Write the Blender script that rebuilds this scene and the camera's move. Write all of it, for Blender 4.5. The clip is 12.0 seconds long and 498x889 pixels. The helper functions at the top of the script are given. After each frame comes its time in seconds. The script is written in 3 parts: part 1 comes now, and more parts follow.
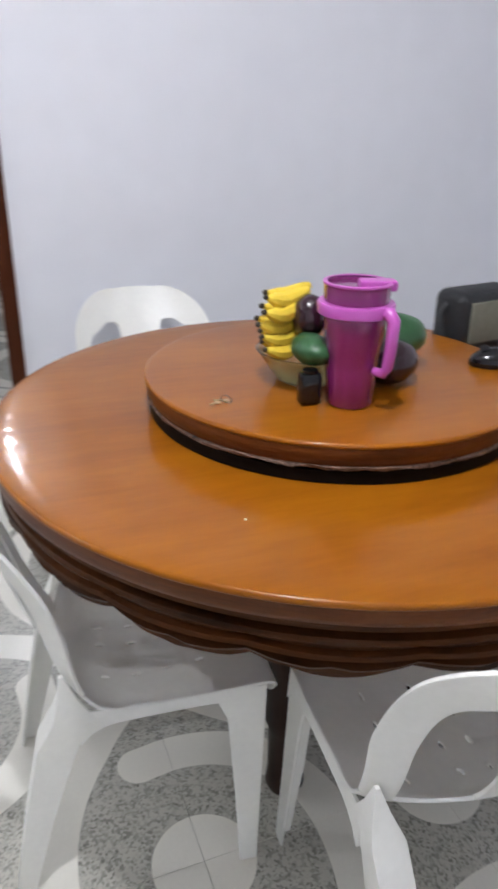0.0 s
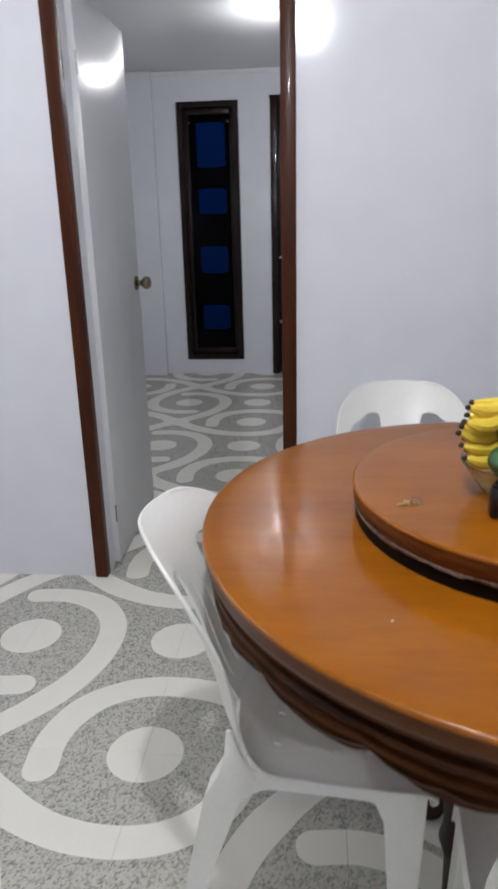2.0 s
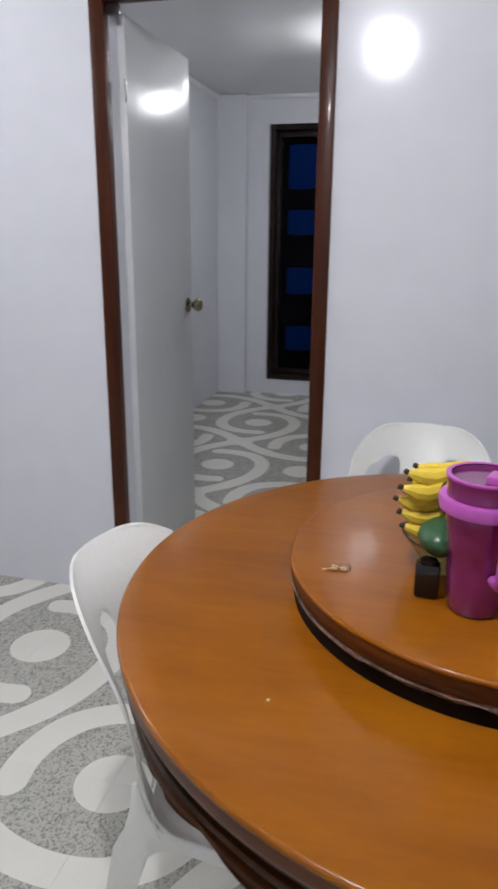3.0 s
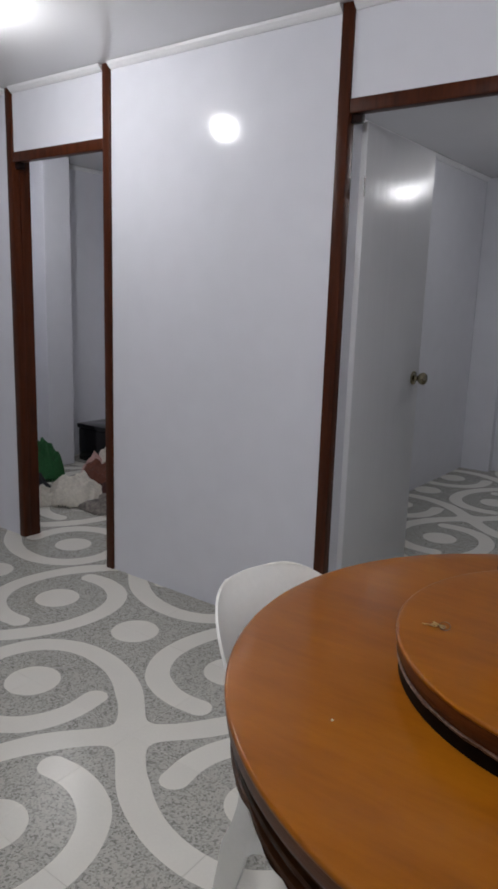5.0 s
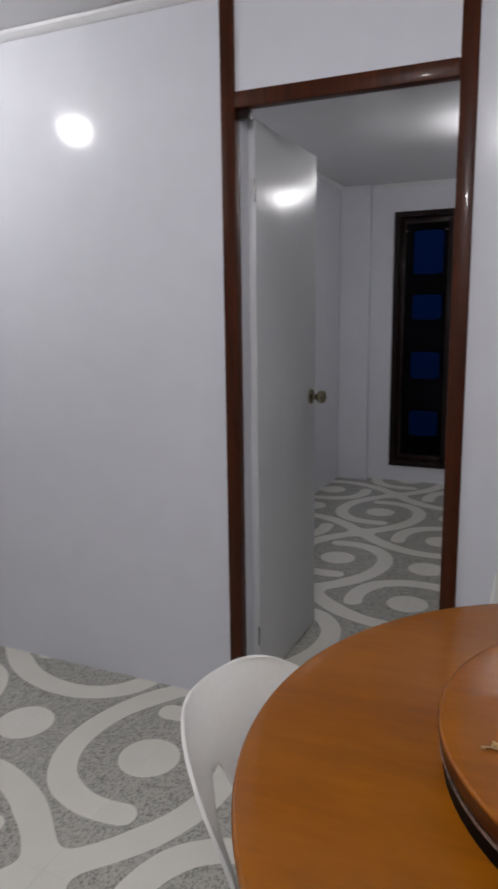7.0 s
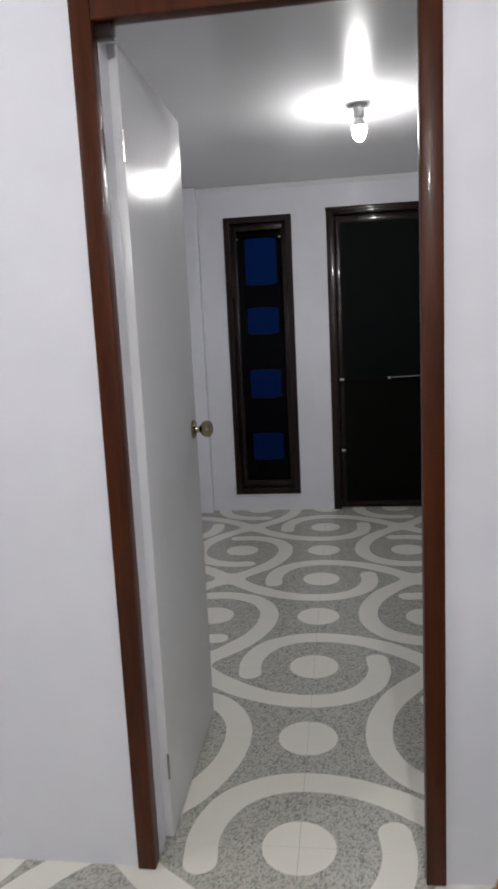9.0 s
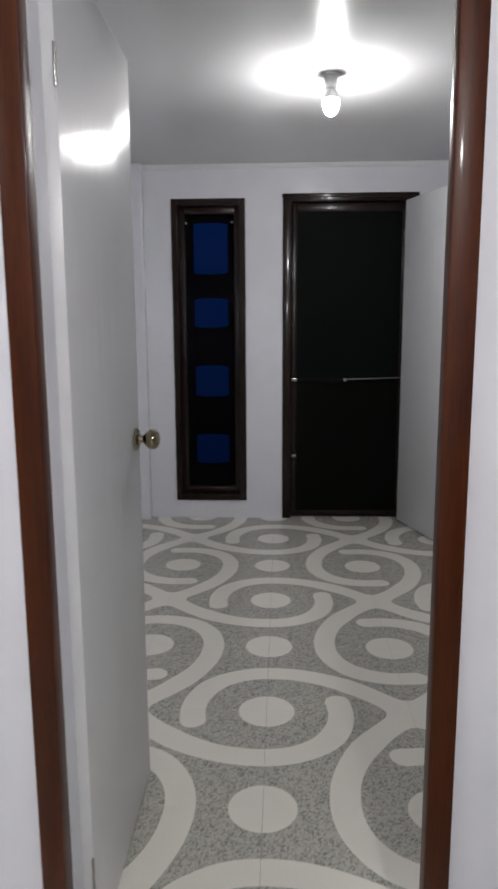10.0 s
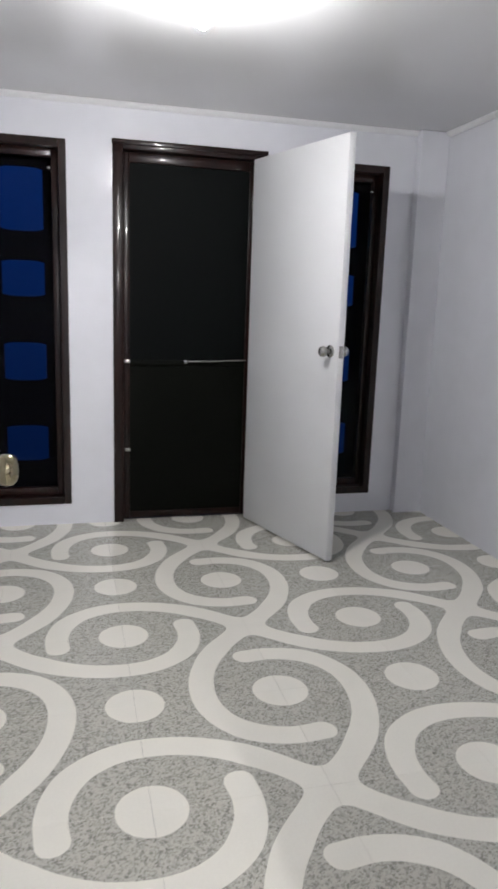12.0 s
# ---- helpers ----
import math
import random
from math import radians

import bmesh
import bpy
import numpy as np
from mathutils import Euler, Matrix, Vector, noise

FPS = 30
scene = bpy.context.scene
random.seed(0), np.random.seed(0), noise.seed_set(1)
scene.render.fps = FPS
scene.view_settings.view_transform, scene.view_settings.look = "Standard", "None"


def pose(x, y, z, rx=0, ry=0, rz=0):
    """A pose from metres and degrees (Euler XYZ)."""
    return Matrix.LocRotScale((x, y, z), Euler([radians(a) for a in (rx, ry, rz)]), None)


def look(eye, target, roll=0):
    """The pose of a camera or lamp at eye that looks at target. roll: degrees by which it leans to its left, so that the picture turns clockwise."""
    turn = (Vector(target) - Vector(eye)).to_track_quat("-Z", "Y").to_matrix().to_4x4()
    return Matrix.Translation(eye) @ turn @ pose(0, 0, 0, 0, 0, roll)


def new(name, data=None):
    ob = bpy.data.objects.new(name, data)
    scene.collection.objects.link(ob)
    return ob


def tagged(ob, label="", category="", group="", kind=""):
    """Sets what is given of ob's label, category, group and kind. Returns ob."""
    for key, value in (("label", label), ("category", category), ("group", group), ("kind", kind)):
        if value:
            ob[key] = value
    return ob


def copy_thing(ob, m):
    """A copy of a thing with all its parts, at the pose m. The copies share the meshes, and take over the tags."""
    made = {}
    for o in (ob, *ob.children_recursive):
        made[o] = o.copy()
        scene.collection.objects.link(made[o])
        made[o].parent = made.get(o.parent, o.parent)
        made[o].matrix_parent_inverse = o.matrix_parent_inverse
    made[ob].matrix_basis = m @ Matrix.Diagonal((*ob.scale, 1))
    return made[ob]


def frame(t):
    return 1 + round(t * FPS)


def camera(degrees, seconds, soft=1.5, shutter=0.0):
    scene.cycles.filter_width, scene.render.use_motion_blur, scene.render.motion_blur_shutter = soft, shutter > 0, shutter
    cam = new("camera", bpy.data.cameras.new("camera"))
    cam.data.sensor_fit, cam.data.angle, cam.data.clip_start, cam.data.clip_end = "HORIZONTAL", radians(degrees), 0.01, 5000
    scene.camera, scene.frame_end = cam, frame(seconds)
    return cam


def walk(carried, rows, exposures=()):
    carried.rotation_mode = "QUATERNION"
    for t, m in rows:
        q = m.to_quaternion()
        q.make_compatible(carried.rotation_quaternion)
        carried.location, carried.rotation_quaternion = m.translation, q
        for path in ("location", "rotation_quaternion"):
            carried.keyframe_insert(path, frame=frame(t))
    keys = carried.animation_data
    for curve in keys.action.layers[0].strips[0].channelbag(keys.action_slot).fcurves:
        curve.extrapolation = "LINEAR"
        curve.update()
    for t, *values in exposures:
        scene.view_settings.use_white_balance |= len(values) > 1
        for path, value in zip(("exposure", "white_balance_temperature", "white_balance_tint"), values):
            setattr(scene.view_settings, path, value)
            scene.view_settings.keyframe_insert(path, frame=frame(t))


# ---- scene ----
cam = camera(39.0, 12.0, soft=2.9, shutter=0.5)

PATH = [
    (0, (0.246, -3.326, 1.246), (0.912, -1.634, 0.412), 1.2),
    (0.5, (0.342, -3.418, 1.283), (0.616, -1.61, 0.473), 0.3),
    (1, (0.371, -3.46, 1.294), (0.457, -1.613, 0.533), 1.1),
    (1.5, (0.371, -3.479, 1.309), (0.363, -1.589, 0.655), 0.5),
    (2, (0.428, -3.423, 1.297), (0.237, -1.531, 0.675), -1.4),
    (2.5, (0.546, -3.367, 1.328), (0.225, -1.469, 0.783), 2.3),
    (3, (0.691, -3.317, 1.332), (0.207, -1.465, 0.753), 0.5),
    (3.5, (0.845, -3.296, 1.335), (0.043, -1.539, 0.817), 2.5),
    (5.5, (0.956, -3.401, 1.359), (-0.226, -1.836, 0.966), 1.6),
    (6, (0.894, -3.364, 1.362), (-0.227, -1.751, 0.987), 1.6),
    (6.5, (0.727, -3.251, 1.336), (-0.292, -1.563, 1.003), -0.2),
    (7, (0.624, -3.189, 1.375), (-0.187, -1.398, 1.008), -0.7),
    (9, (0.148, -2.641, 1.336), (-0.124, -0.685, 1.018), -2.8),
    (9.5, (0.078, -2.448, 1.326), (-0.083, -0.483, 0.991), -1.0),
    (10, (0.049, -2.262, 1.332), (-0.043, -0.293, 0.994), -0.3),
    (10.5, (-0.06, -2.099, 1.323), (0.103, -0.135, 0.985), -0.2),
    (11, (-0.129, -1.95, 1.323), (0.162, -0.007, 0.949), -0.4),
    (11.5, (-0.157, -1.772, 1.312), (0.213, 0.155, 0.923), -0.5),
    (12, (-0.19, -1.621, 1.315), (0.301, 0.277, 0.919), 1.9),
]
walk(cam, [(t, look(eye, target, roll)) for t, eye, target, roll in PATH],
     [(0, 0.70, 6000, 10), (0.6, 0.47, 6050, 10), (1.5, 0.38, 6050, 10), (2.5, 0.34, 6050, 10), (3.5, 0.14, 6060, 10), (5.5, -0.44, 6200, 12), (7.0, -0.38, 6240, 12), (9.0, 0.36, 6330, 10), (10.0, 0.45, 6330, 10), (11.0, 0.62, 6330, 10), (11.5, 0.98, 6330, 10), (12.0, 1.38, 6330, 10)])

# ---- light and exposure ----
world = bpy.data.worlds.new("dusk")
scene.world = world
world.use_nodes = True
_bg = world.node_tree.nodes["Background"]
_tc, _sp, _rp = [world.node_tree.nodes.new(k) for k in ("ShaderNodeTexCoord", "ShaderNodeSeparateXYZ", "ShaderNodeValToRGB")]
world.node_tree.links.new(_tc.outputs["Generated"], _sp.inputs[0])
_mr = world.node_tree.nodes.new("ShaderNodeMapRange")
_mr.inputs["From Min"].default_value, _mr.inputs["From Max"].default_value = -0.2, 0.2
world.node_tree.links.new(_sp.outputs["Z"], _mr.inputs["Value"])
world.node_tree.links.new(_mr.outputs["Result"], _rp.inputs["Fac"])
_rp.color_ramp.elements[0].position, _rp.color_ramp.elements[0].color = 0.0, (0.006, 0.034, 0.175, 1)
_rp.color_ramp.elements[1].position, _rp.color_ramp.elements[1].color = 1.0, (0.012, 0.082, 0.45, 1)
world.node_tree.links.new(_rp.outputs["Color"], _bg.inputs["Color"])
_bg.inputs["Strength"].default_value = 0.076
BULB = 760.0          # radiance of the lit bulbs
LAMPS = [((-1.53, -1.84), "ceiling bulb by the bedroom door"), ((0.36, -2.86), "ceiling bulb near the table"), ((0.25, 0.86), "ceiling bulb in the entry room")]

# ---- materials ----


def mat(name, color, rough=0.5, metal=0.0, vary=0.06, scale=3.0, fine=60.0, bump=0.0, bump_scale=90.0, coat=0.0, coat_rough=0.05, spec=0.5, rough_vary=0.08, detail=5, drawn=(1, 1, 1)):
    """A surface with broad and fine variation of tone, gloss and relief, at real size."""
    m = bpy.data.materials.new(name)
    m.use_nodes = True
    nt = m.node_tree
    b = nt.nodes["Principled BSDF"]
    co = nt.nodes.new("ShaderNodeTexCoord")
    n1, n2 = nt.nodes.new("ShaderNodeTexNoise"), nt.nodes.new("ShaderNodeTexNoise")
    n1.inputs["Scale"].default_value, n1.inputs["Detail"].default_value = scale, detail
    n2.inputs["Scale"].default_value, n2.inputs["Detail"].default_value = fine, min(3, detail)
    for n in (n1, n2):
        nt.links.new(co.outputs["Object"], n.inputs["Vector"])
    add = nt.nodes.new("ShaderNodeMath")
    add.operation = "ADD"
    nt.links.new(n1.outputs["Fac"], add.inputs[0])
    nt.links.new(n2.outputs["Fac"], add.inputs[1])
    ramp = nt.nodes.new("ShaderNodeMapRange")
    ramp.inputs["From Min"].default_value, ramp.inputs["From Max"].default_value = 0.6, 1.4
    nt.links.new(add.outputs[0], ramp.inputs["Value"])
    mix = nt.nodes.new("ShaderNodeMix")
    mix.data_type = "RGBA"
    mix.inputs["A"].default_value = (*[c * (1 - vary) for c in color], 1)
    mix.inputs["B"].default_value = (*[min(1, c * (1 + vary)) for c in color], 1)
    nt.links.new(ramp.outputs["Result"], mix.inputs["Factor"])
    nt.links.new(mix.outputs["Result"], b.inputs["Base Color"])
    rr = nt.nodes.new("ShaderNodeMapRange")
    rr.inputs["From Min"].default_value, rr.inputs["From Max"].default_value = 0.3, 0.7
    rr.inputs["To Min"].default_value, rr.inputs["To Max"].default_value = max(0.02, rough * (1 - rough_vary)), min(1, rough * (1 + rough_vary))
    nt.links.new(n1.outputs["Fac"], rr.inputs["Value"])
    b.inputs["Roughness"].default_value = rough
    if rough_vary:
        nt.links.new(rr.outputs["Result"], b.inputs["Roughness"])
    b.inputs["Metallic"].default_value = metal
    b.inputs["Specular IOR Level"].default_value = spec
    b.inputs["Coat Weight"].default_value = coat
    b.inputs["Coat Roughness"].default_value = coat_rough
    if bump:
        n3 = nt.nodes.new("ShaderNodeTexNoise")
        n3.inputs["Scale"].default_value, n3.inputs["Detail"].default_value = bump_scale, min(4, detail + 1)
        mp = nt.nodes.new("ShaderNodeMapping")
        mp.inputs["Scale"].default_value = drawn
        nt.links.new(co.outputs["Object"], mp.inputs["Vector"])
        nt.links.new(mp.outputs["Vector"], n3.inputs["Vector"])
        bp = nt.nodes.new("ShaderNodeBump")
        bp.inputs["Strength"].default_value, bp.inputs["Distance"].default_value = bump, 0.01
        nt.links.new(n3.outputs["Fac"], bp.inputs["Height"])
        nt.links.new(bp.outputs["Normal"], b.inputs["Normal"])
        if coat:
            nt.links.new(bp.outputs["Normal"], b.inputs["Coat Normal"])
    return m


def grain_wood(name, dark, light, rough, coat, stretch=(1.2, 14, 14), bump=0.05, coat_rough=0.06, wavy=0.0, spec=0.5):
    """Varnished wood with long grain, pores and a clear coat."""
    m = bpy.data.materials.new(name)
    m.use_nodes = True
    nt = m.node_tree
    b = nt.nodes["Principled BSDF"]
    co, mp = nt.nodes.new("ShaderNodeTexCoord"), nt.nodes.new("ShaderNodeMapping")
    mp.inputs["Scale"].default_value = stretch
    nt.links.new(co.outputs["Object"], mp.inputs["Vector"])
    n1, n2, n3 = [nt.nodes.new("ShaderNodeTexNoise") for _ in range(3)]
    for n, s, d in ((n1, 2.2, 6), (n2, 16, 5), (n3, 2.0, 2)):
        n.inputs["Scale"].default_value, n.inputs["Detail"].default_value = s, d
    nt.links.new(mp.outputs["Vector"], n1.inputs["Vector"])
    nt.links.new(mp.outputs["Vector"], n2.inputs["Vector"])
    nt.links.new(co.outputs["Object"], n3.inputs["Vector"])
    a = nt.nodes.new("ShaderNodeMath")
    a.operation = "MULTIPLY_ADD"
    a.inputs[1].default_value = 0.45
    nt.links.new(n2.outputs["Fac"], a.inputs[0])
    nt.links.new(n1.outputs["Fac"], a.inputs[2])
    r = nt.nodes.new("ShaderNodeValToRGB")
    r.color_ramp.elements[0].position, r.color_ramp.elements[1].position = 0.5, 0.95
    r.color_ramp.elements[0].color, r.color_ramp.elements[1].color = (*dark, 1), (*light, 1)
    nt.links.new(a.outputs[0], r.inputs["Fac"])
    nt.links.new(r.outputs["Color"], b.inputs["Base Color"])
    b.inputs["Roughness"].default_value, b.inputs["Specular IOR Level"].default_value = rough, spec
    b.inputs["Coat Weight"].default_value, b.inputs["Coat Roughness"].default_value = coat, coat_rough
    bp = nt.nodes.new("ShaderNodeBump")
    bp.inputs["Strength"].default_value, bp.inputs["Distance"].default_value = bump, 0.004
    nt.links.new(n2.outputs["Fac"], bp.inputs["Height"])
    nt.links.new(bp.outputs["Normal"], b.inputs["Normal"])
    if wavy:
        w = nt.nodes.new("ShaderNodeTexNoise")
        w.inputs["Scale"].default_value, w.inputs["Detail"].default_value = 30, 1.5
        nt.links.new(co.outputs["Object"], w.inputs["Vector"])
        b2 = nt.nodes.new("ShaderNodeBump")
        b2.inputs["Strength"].default_value, b2.inputs["Distance"].default_value = wavy, 0.01
        nt.links.new(w.outputs["Fac"], b2.inputs["Height"])
        nt.links.new(b2.outputs["Normal"], b.inputs["Coat Normal"])
    return m


def speckled(name):
    """Grey terrazzo print of the tiles: chips of several greys, slightly warm."""
    m = bpy.data.materials.new(name)
    m.use_nodes = True
    nt = m.node_tree
    b = nt.nodes["Principled BSDF"]
    co = nt.nodes.new("ShaderNodeTexCoord")
    inf = nt.nodes.new("ShaderNodeObjectInfo")
    off = nt.nodes.new("ShaderNodeVectorMath")
    off.operation = "MULTIPLY_ADD"
    off.inputs[1].default_value = (40, 70, 0)
    nt.links.new(inf.outputs["Random"], off.inputs[0])
    nt.links.new(co.outputs["Object"], off.inputs[2])
    vo = nt.nodes.new("ShaderNodeTexVoronoi")
    vo.inputs["Scale"].default_value = 190
    nz = nt.nodes.new("ShaderNodeTexNoise")
    nz.inputs["Scale"].default_value, nz.inputs["Detail"].default_value = 38, 4
    for n in (vo, nz):
        nt.links.new(off.outputs[0], n.inputs["Vector"])
    sep = nt.nodes.new("ShaderNodeSeparateColor")
    nt.links.new(vo.outputs["Color"], sep.inputs["Color"])
    a = nt.nodes.new("ShaderNodeMath")
    a.operation = "MULTIPLY_ADD"
    a.inputs[1].default_value = 0.6
    nt.links.new(nz.outputs["Fac"], a.inputs[0])
    nt.links.new(sep.outputs["Red"], a.inputs[2])
    r = nt.nodes.new("ShaderNodeValToRGB")
    r.color_ramp.elements[0].position, r.color_ramp.elements[0].color = 0.25, (0.225, 0.22, 0.192, 1)
    r.color_ramp.elements[1].position, r.color_ramp.elements[1].color = 1.2 / 1.3, (0.53, 0.517, 0.462, 1)
    e = r.color_ramp.elements.new(0.6)
    e.color = (0.40, 0.392, 0.346, 1)
    nt.links.new(a.outputs[0], r.inputs["Fac"])
    nt.links.new(r.outputs["Color"], b.inputs["Base Color"])
    b.inputs["Roughness"].default_value, b.inputs["Specular IOR Level"].default_value = 0.26, 0.32
    return m


def glow(name, color, strength):
    m = bpy.data.materials.new(name)
    m.use_nodes = True
    b = m.node_tree.nodes["Principled BSDF"]
    b.inputs["Base Color"].default_value = (0.9, 0.9, 0.9, 1)
    b.inputs["Emission Color"].default_value = (*color, 1)
    b.inputs["Emission Strength"].default_value = strength
    return m


def clear(name, color, rough=0.02, ior=1.45):
    m = bpy.data.materials.new(name)
    m.use_nodes = True
    b = m.node_tree.nodes["Principled BSDF"]
    b.inputs["Base Color"].default_value = (*color, 1)
    b.inputs["Roughness"].default_value = rough
    b.inputs["Transmission Weight"].default_value = 1.0
    b.inputs["IOR"].default_value = ior
    return m


M_WALL = mat("gloss wall paint", (0.777, 0.784, 0.836), 0.13, vary=0.025, scale=1.2, fine=9, bump=0.03, bump_scale=4, rough_vary=0, detail=1)
M_CEIL = mat("gloss ceiling paint", (0.74, 0.74, 0.75), 0.22, vary=0.02, scale=0.8, fine=4, rough_vary=0, detail=0)
M_COVE = mat("white cove paint", (0.84, 0.84, 0.85), 0.35, vary=0.03)
M_DOOR = mat("white brushed door paint", (0.71, 0.715, 0.73), 0.30, vary=0.02, scale=1, fine=5, bump=0.2, bump_scale=22, spec=0.85, rough_vary=0, detail=0, drawn=(1, 1, 0.05))
# the paint was brushed up and down, so highlights spread sideways
_d = M_DOOR.node_tree
_tan = _d.nodes.new("ShaderNodeTangent")
_tan.direction_type, _tan.axis = "RADIAL", "Z"
_d.links.new(_tan.outputs[0], _d.nodes["Principled BSDF"].inputs["Tangent"])
_d.nodes["Principled BSDF"].inputs["Anisotropic"].default_value = 0.80
M_POST = grain_wood("dark red brown varnish", (0.036, 0.0084, 0.0025), (0.084, 0.0196, 0.0050), 0.4, 0.09, (14, 14, 1.2), 0.04, 0.08, 0.0, 0.18)
M_FRAME = grain_wood("black brown varnish", (0.004, 0.002, 0.002), (0.020, 0.006, 0.004), 0.3, 0.28, (14, 14, 1.2), 0.05, 0.08, 0.0, 0.2)
M_TOP = grain_wood("orange varnished tabletop", (0.225, 0.066, 0.002), (0.305, 0.099, 0.003), 0.34, 0.42, (1.0, 5, 5), 0.02, 0.13, 0.10, 0.10)
M_APRON = grain_wood("dark brown carved wood", (0.022, 0.0075, 0.002), (0.092, 0.029, 0.006), 0.45, 0.05, (3, 3, 22), 0.25, 0.2, 0.0, 0.10)
M_GAP_SHADE = mat("black for gap shade", (0.004, 0.002, 0.0015), 0.6, spec=0.1)
M_EDGE = grain_wood("brown varnished edge", (0.07, 0.020, 0.004), (0.15, 0.042, 0.007), 0.45, 0.10, (3, 3, 22), 0.1, 0.15, 0.0, 0.2)
M_WORN = mat("worn pale edge", (0.17, 0.105, 0.075), 0.65, vary=0.95, scale=45, fine=160, bump=0.4, bump_scale=120)
M_LEG = grain_wood("near-black brown wood", (0.010, 0.004, 0.002), (0.035, 0.012, 0.005), 0.45, 0.08, (9, 9, 1.0), 0.1, 0.2, 0.0, 0.2)
M_PLASTIC = mat("white chair plastic", (0.93, 0.92, 0.865), 0.33, vary=0.03, scale=5, fine=80, bump=0.02, bump_scale=160)
_p = M_PLASTIC.node_tree.nodes["Principled BSDF"].inputs
_p["Subsurface Weight"].default_value, _p["Subsurface Scale"].default_value = 0.4, 0.008
_p["Subsurface Radius"].default_value = (1.0, 0.97, 0.9)
M_WHITE = mat("white tile glaze", (0.83, 0.81, 0.735), 0.22, spec=0.3, vary=0.03, scale=6, fine=120)
M_GREY = speckled("grey speckled tile glaze")
M_GROUT = mat("dark grout", (0.16, 0.16, 0.15), 0.85, vary=0.2, fine=200)
M_CHROME = mat("worn chrome", (0.40, 0.395, 0.375), 0.17, 1.0, vary=0.05)
M_KNOB = mat("aged brass", (0.31, 0.275, 0.185), 0.09, 1.0, vary=0.1)
M_BRASS = mat("brass", (0.85, 0.66, 0.34), 0.28, 1.0)
M_SCREEN = mat("black screen mesh", (0.002, 0.003, 0.003), 0.6, vary=0.3, fine=400, spec=0.08)
M_PANEL = mat("black door panel", (0.0022, 0.0028, 0.0016), 0.5, vary=0.3, fine=40, spec=0.08)
M_GLASS = clear("window glass", (0.85, 0.9, 0.95), 0.02, 1.08)
M_NIGHT = mat("near-black night outside", (0.002, 0.002, 0.003), 0.7, vary=0.3, spec=0.03)
M_MUG = mat("violet plastic", (0.24, 0.022, 0.17), 0.22, 0.35, vary=0.05, coat=0.8)
M_MUGLID = mat("pink violet plastic lid", (0.46, 0.09, 0.42), 0.3, vary=0.05, coat=0.3)
M_BANANA = mat("banana skin", (0.78, 0.57, 0.05), 0.42, vary=0.12, scale=18, fine=120, bump=0.08)
M_BANTIP = mat("dry banana tip", (0.035, 0.025, 0.012), 0.8)
M_EGG = mat("dark purple skin", (0.022, 0.006, 0.012), 0.2, vary=0.2, coat=0.5)
M_GREEN = mat("green fruit skin", (0.025, 0.085, 0.03), 0.35, vary=0.25, scale=20, fine=150, bump=0.1)
M_BLACK = mat("black plastic", (0.006, 0.006, 0.007), 0.12, vary=0.1)
M_BAG = mat("black nylon", (0.012, 0.013, 0.016), 0.6, vary=0.3, scale=15, bump=0.3, bump_scale=120)
M_OLIVE = mat("grey green cloth", (0.17, 0.17, 0.13), 0.8, vary=0.15, bump=0.2)
M_BOWL = clear("yellowish clear plastic bowl", (0.80, 0.78, 0.52), 0.22)
M_CREAM = mat("cream wrapper", (0.62, 0.58, 0.40), 0.35, vary=0.1)
M_CLOTH_W = mat("off white cloth", (0.66, 0.62, 0.54), 0.9, vary=0.2, scale=9, bump=0.15, bump_scale=35)
M_CLOTH_R = mat("rust brown cloth", (0.14, 0.048, 0.03), 0.9, vary=0.2, scale=9, bump=0.5, bump_scale=35)
M_CLOTH_P = mat("pale pink cloth", (0.50, 0.33, 0.30), 0.9, vary=0.15, scale=9, bump=0.5, bump_scale=35)
M_CLOTH_M = mat("dark maroon cloth", (0.055, 0.018, 0.016), 0.9, vary=0.3, scale=9, bump=0.5, bump_scale=35)
M_CLOTH_G = mat("green cloth", (0.02, 0.12, 0.035), 0.8, vary=0.25, scale=9, bump=0.5, bump_scale=35)
M_MAT = mat("patterned mat", (0.20, 0.18, 0.16), 0.9, vary=0.75, scale=22, fine=60, bump=0.3)
M_SOCKET = mat("white socket plastic", (0.8, 0.8, 0.79), 0.4)
M_BULB = glow("lit bulb", (1.0, 0.97, 0.94), BULB * 1.18)
M_BULB_A = glow("lit bulb of less power", (1.0, 0.97, 0.94), BULB * 0.56)
M_BULB_B = glow("lit entry bulb", (1.0, 0.97, 0.94), BULB * 0.50)
M_BULB_FILL = glow("bedroom fill light", (1.0, 0.97, 0.94), BULB * 0.40)

# ---- mesh helpers ----


def part(name, bm, material, parent=None, label="", smooth=None):
    """Links a bmesh as one mesh object under a thing or a part."""
    me = bpy.data.meshes.new(name)
    bmesh.ops.recalc_face_normals(bm, faces=bm.faces)
    bm.to_mesh(me)
    bm.free()
    for m in material if isinstance(material, (list, tuple)) else [material]:
        me.materials.append(m)
    if smooth is not None:
        me.shade_smooth()
        me.set_sharp_from_angle(angle=radians(smooth))
    ob = new(name, me)
    if parent is not None:
        ob.parent = parent
    if label:
        ob["label"] = label
    return ob


def thing(name, m, label, category, group="", kind=""):
    ob = new(name)
    ob.empty_display_size = 0.05
    ob.matrix_basis = m
    return tagged(ob, label, category, group, kind)


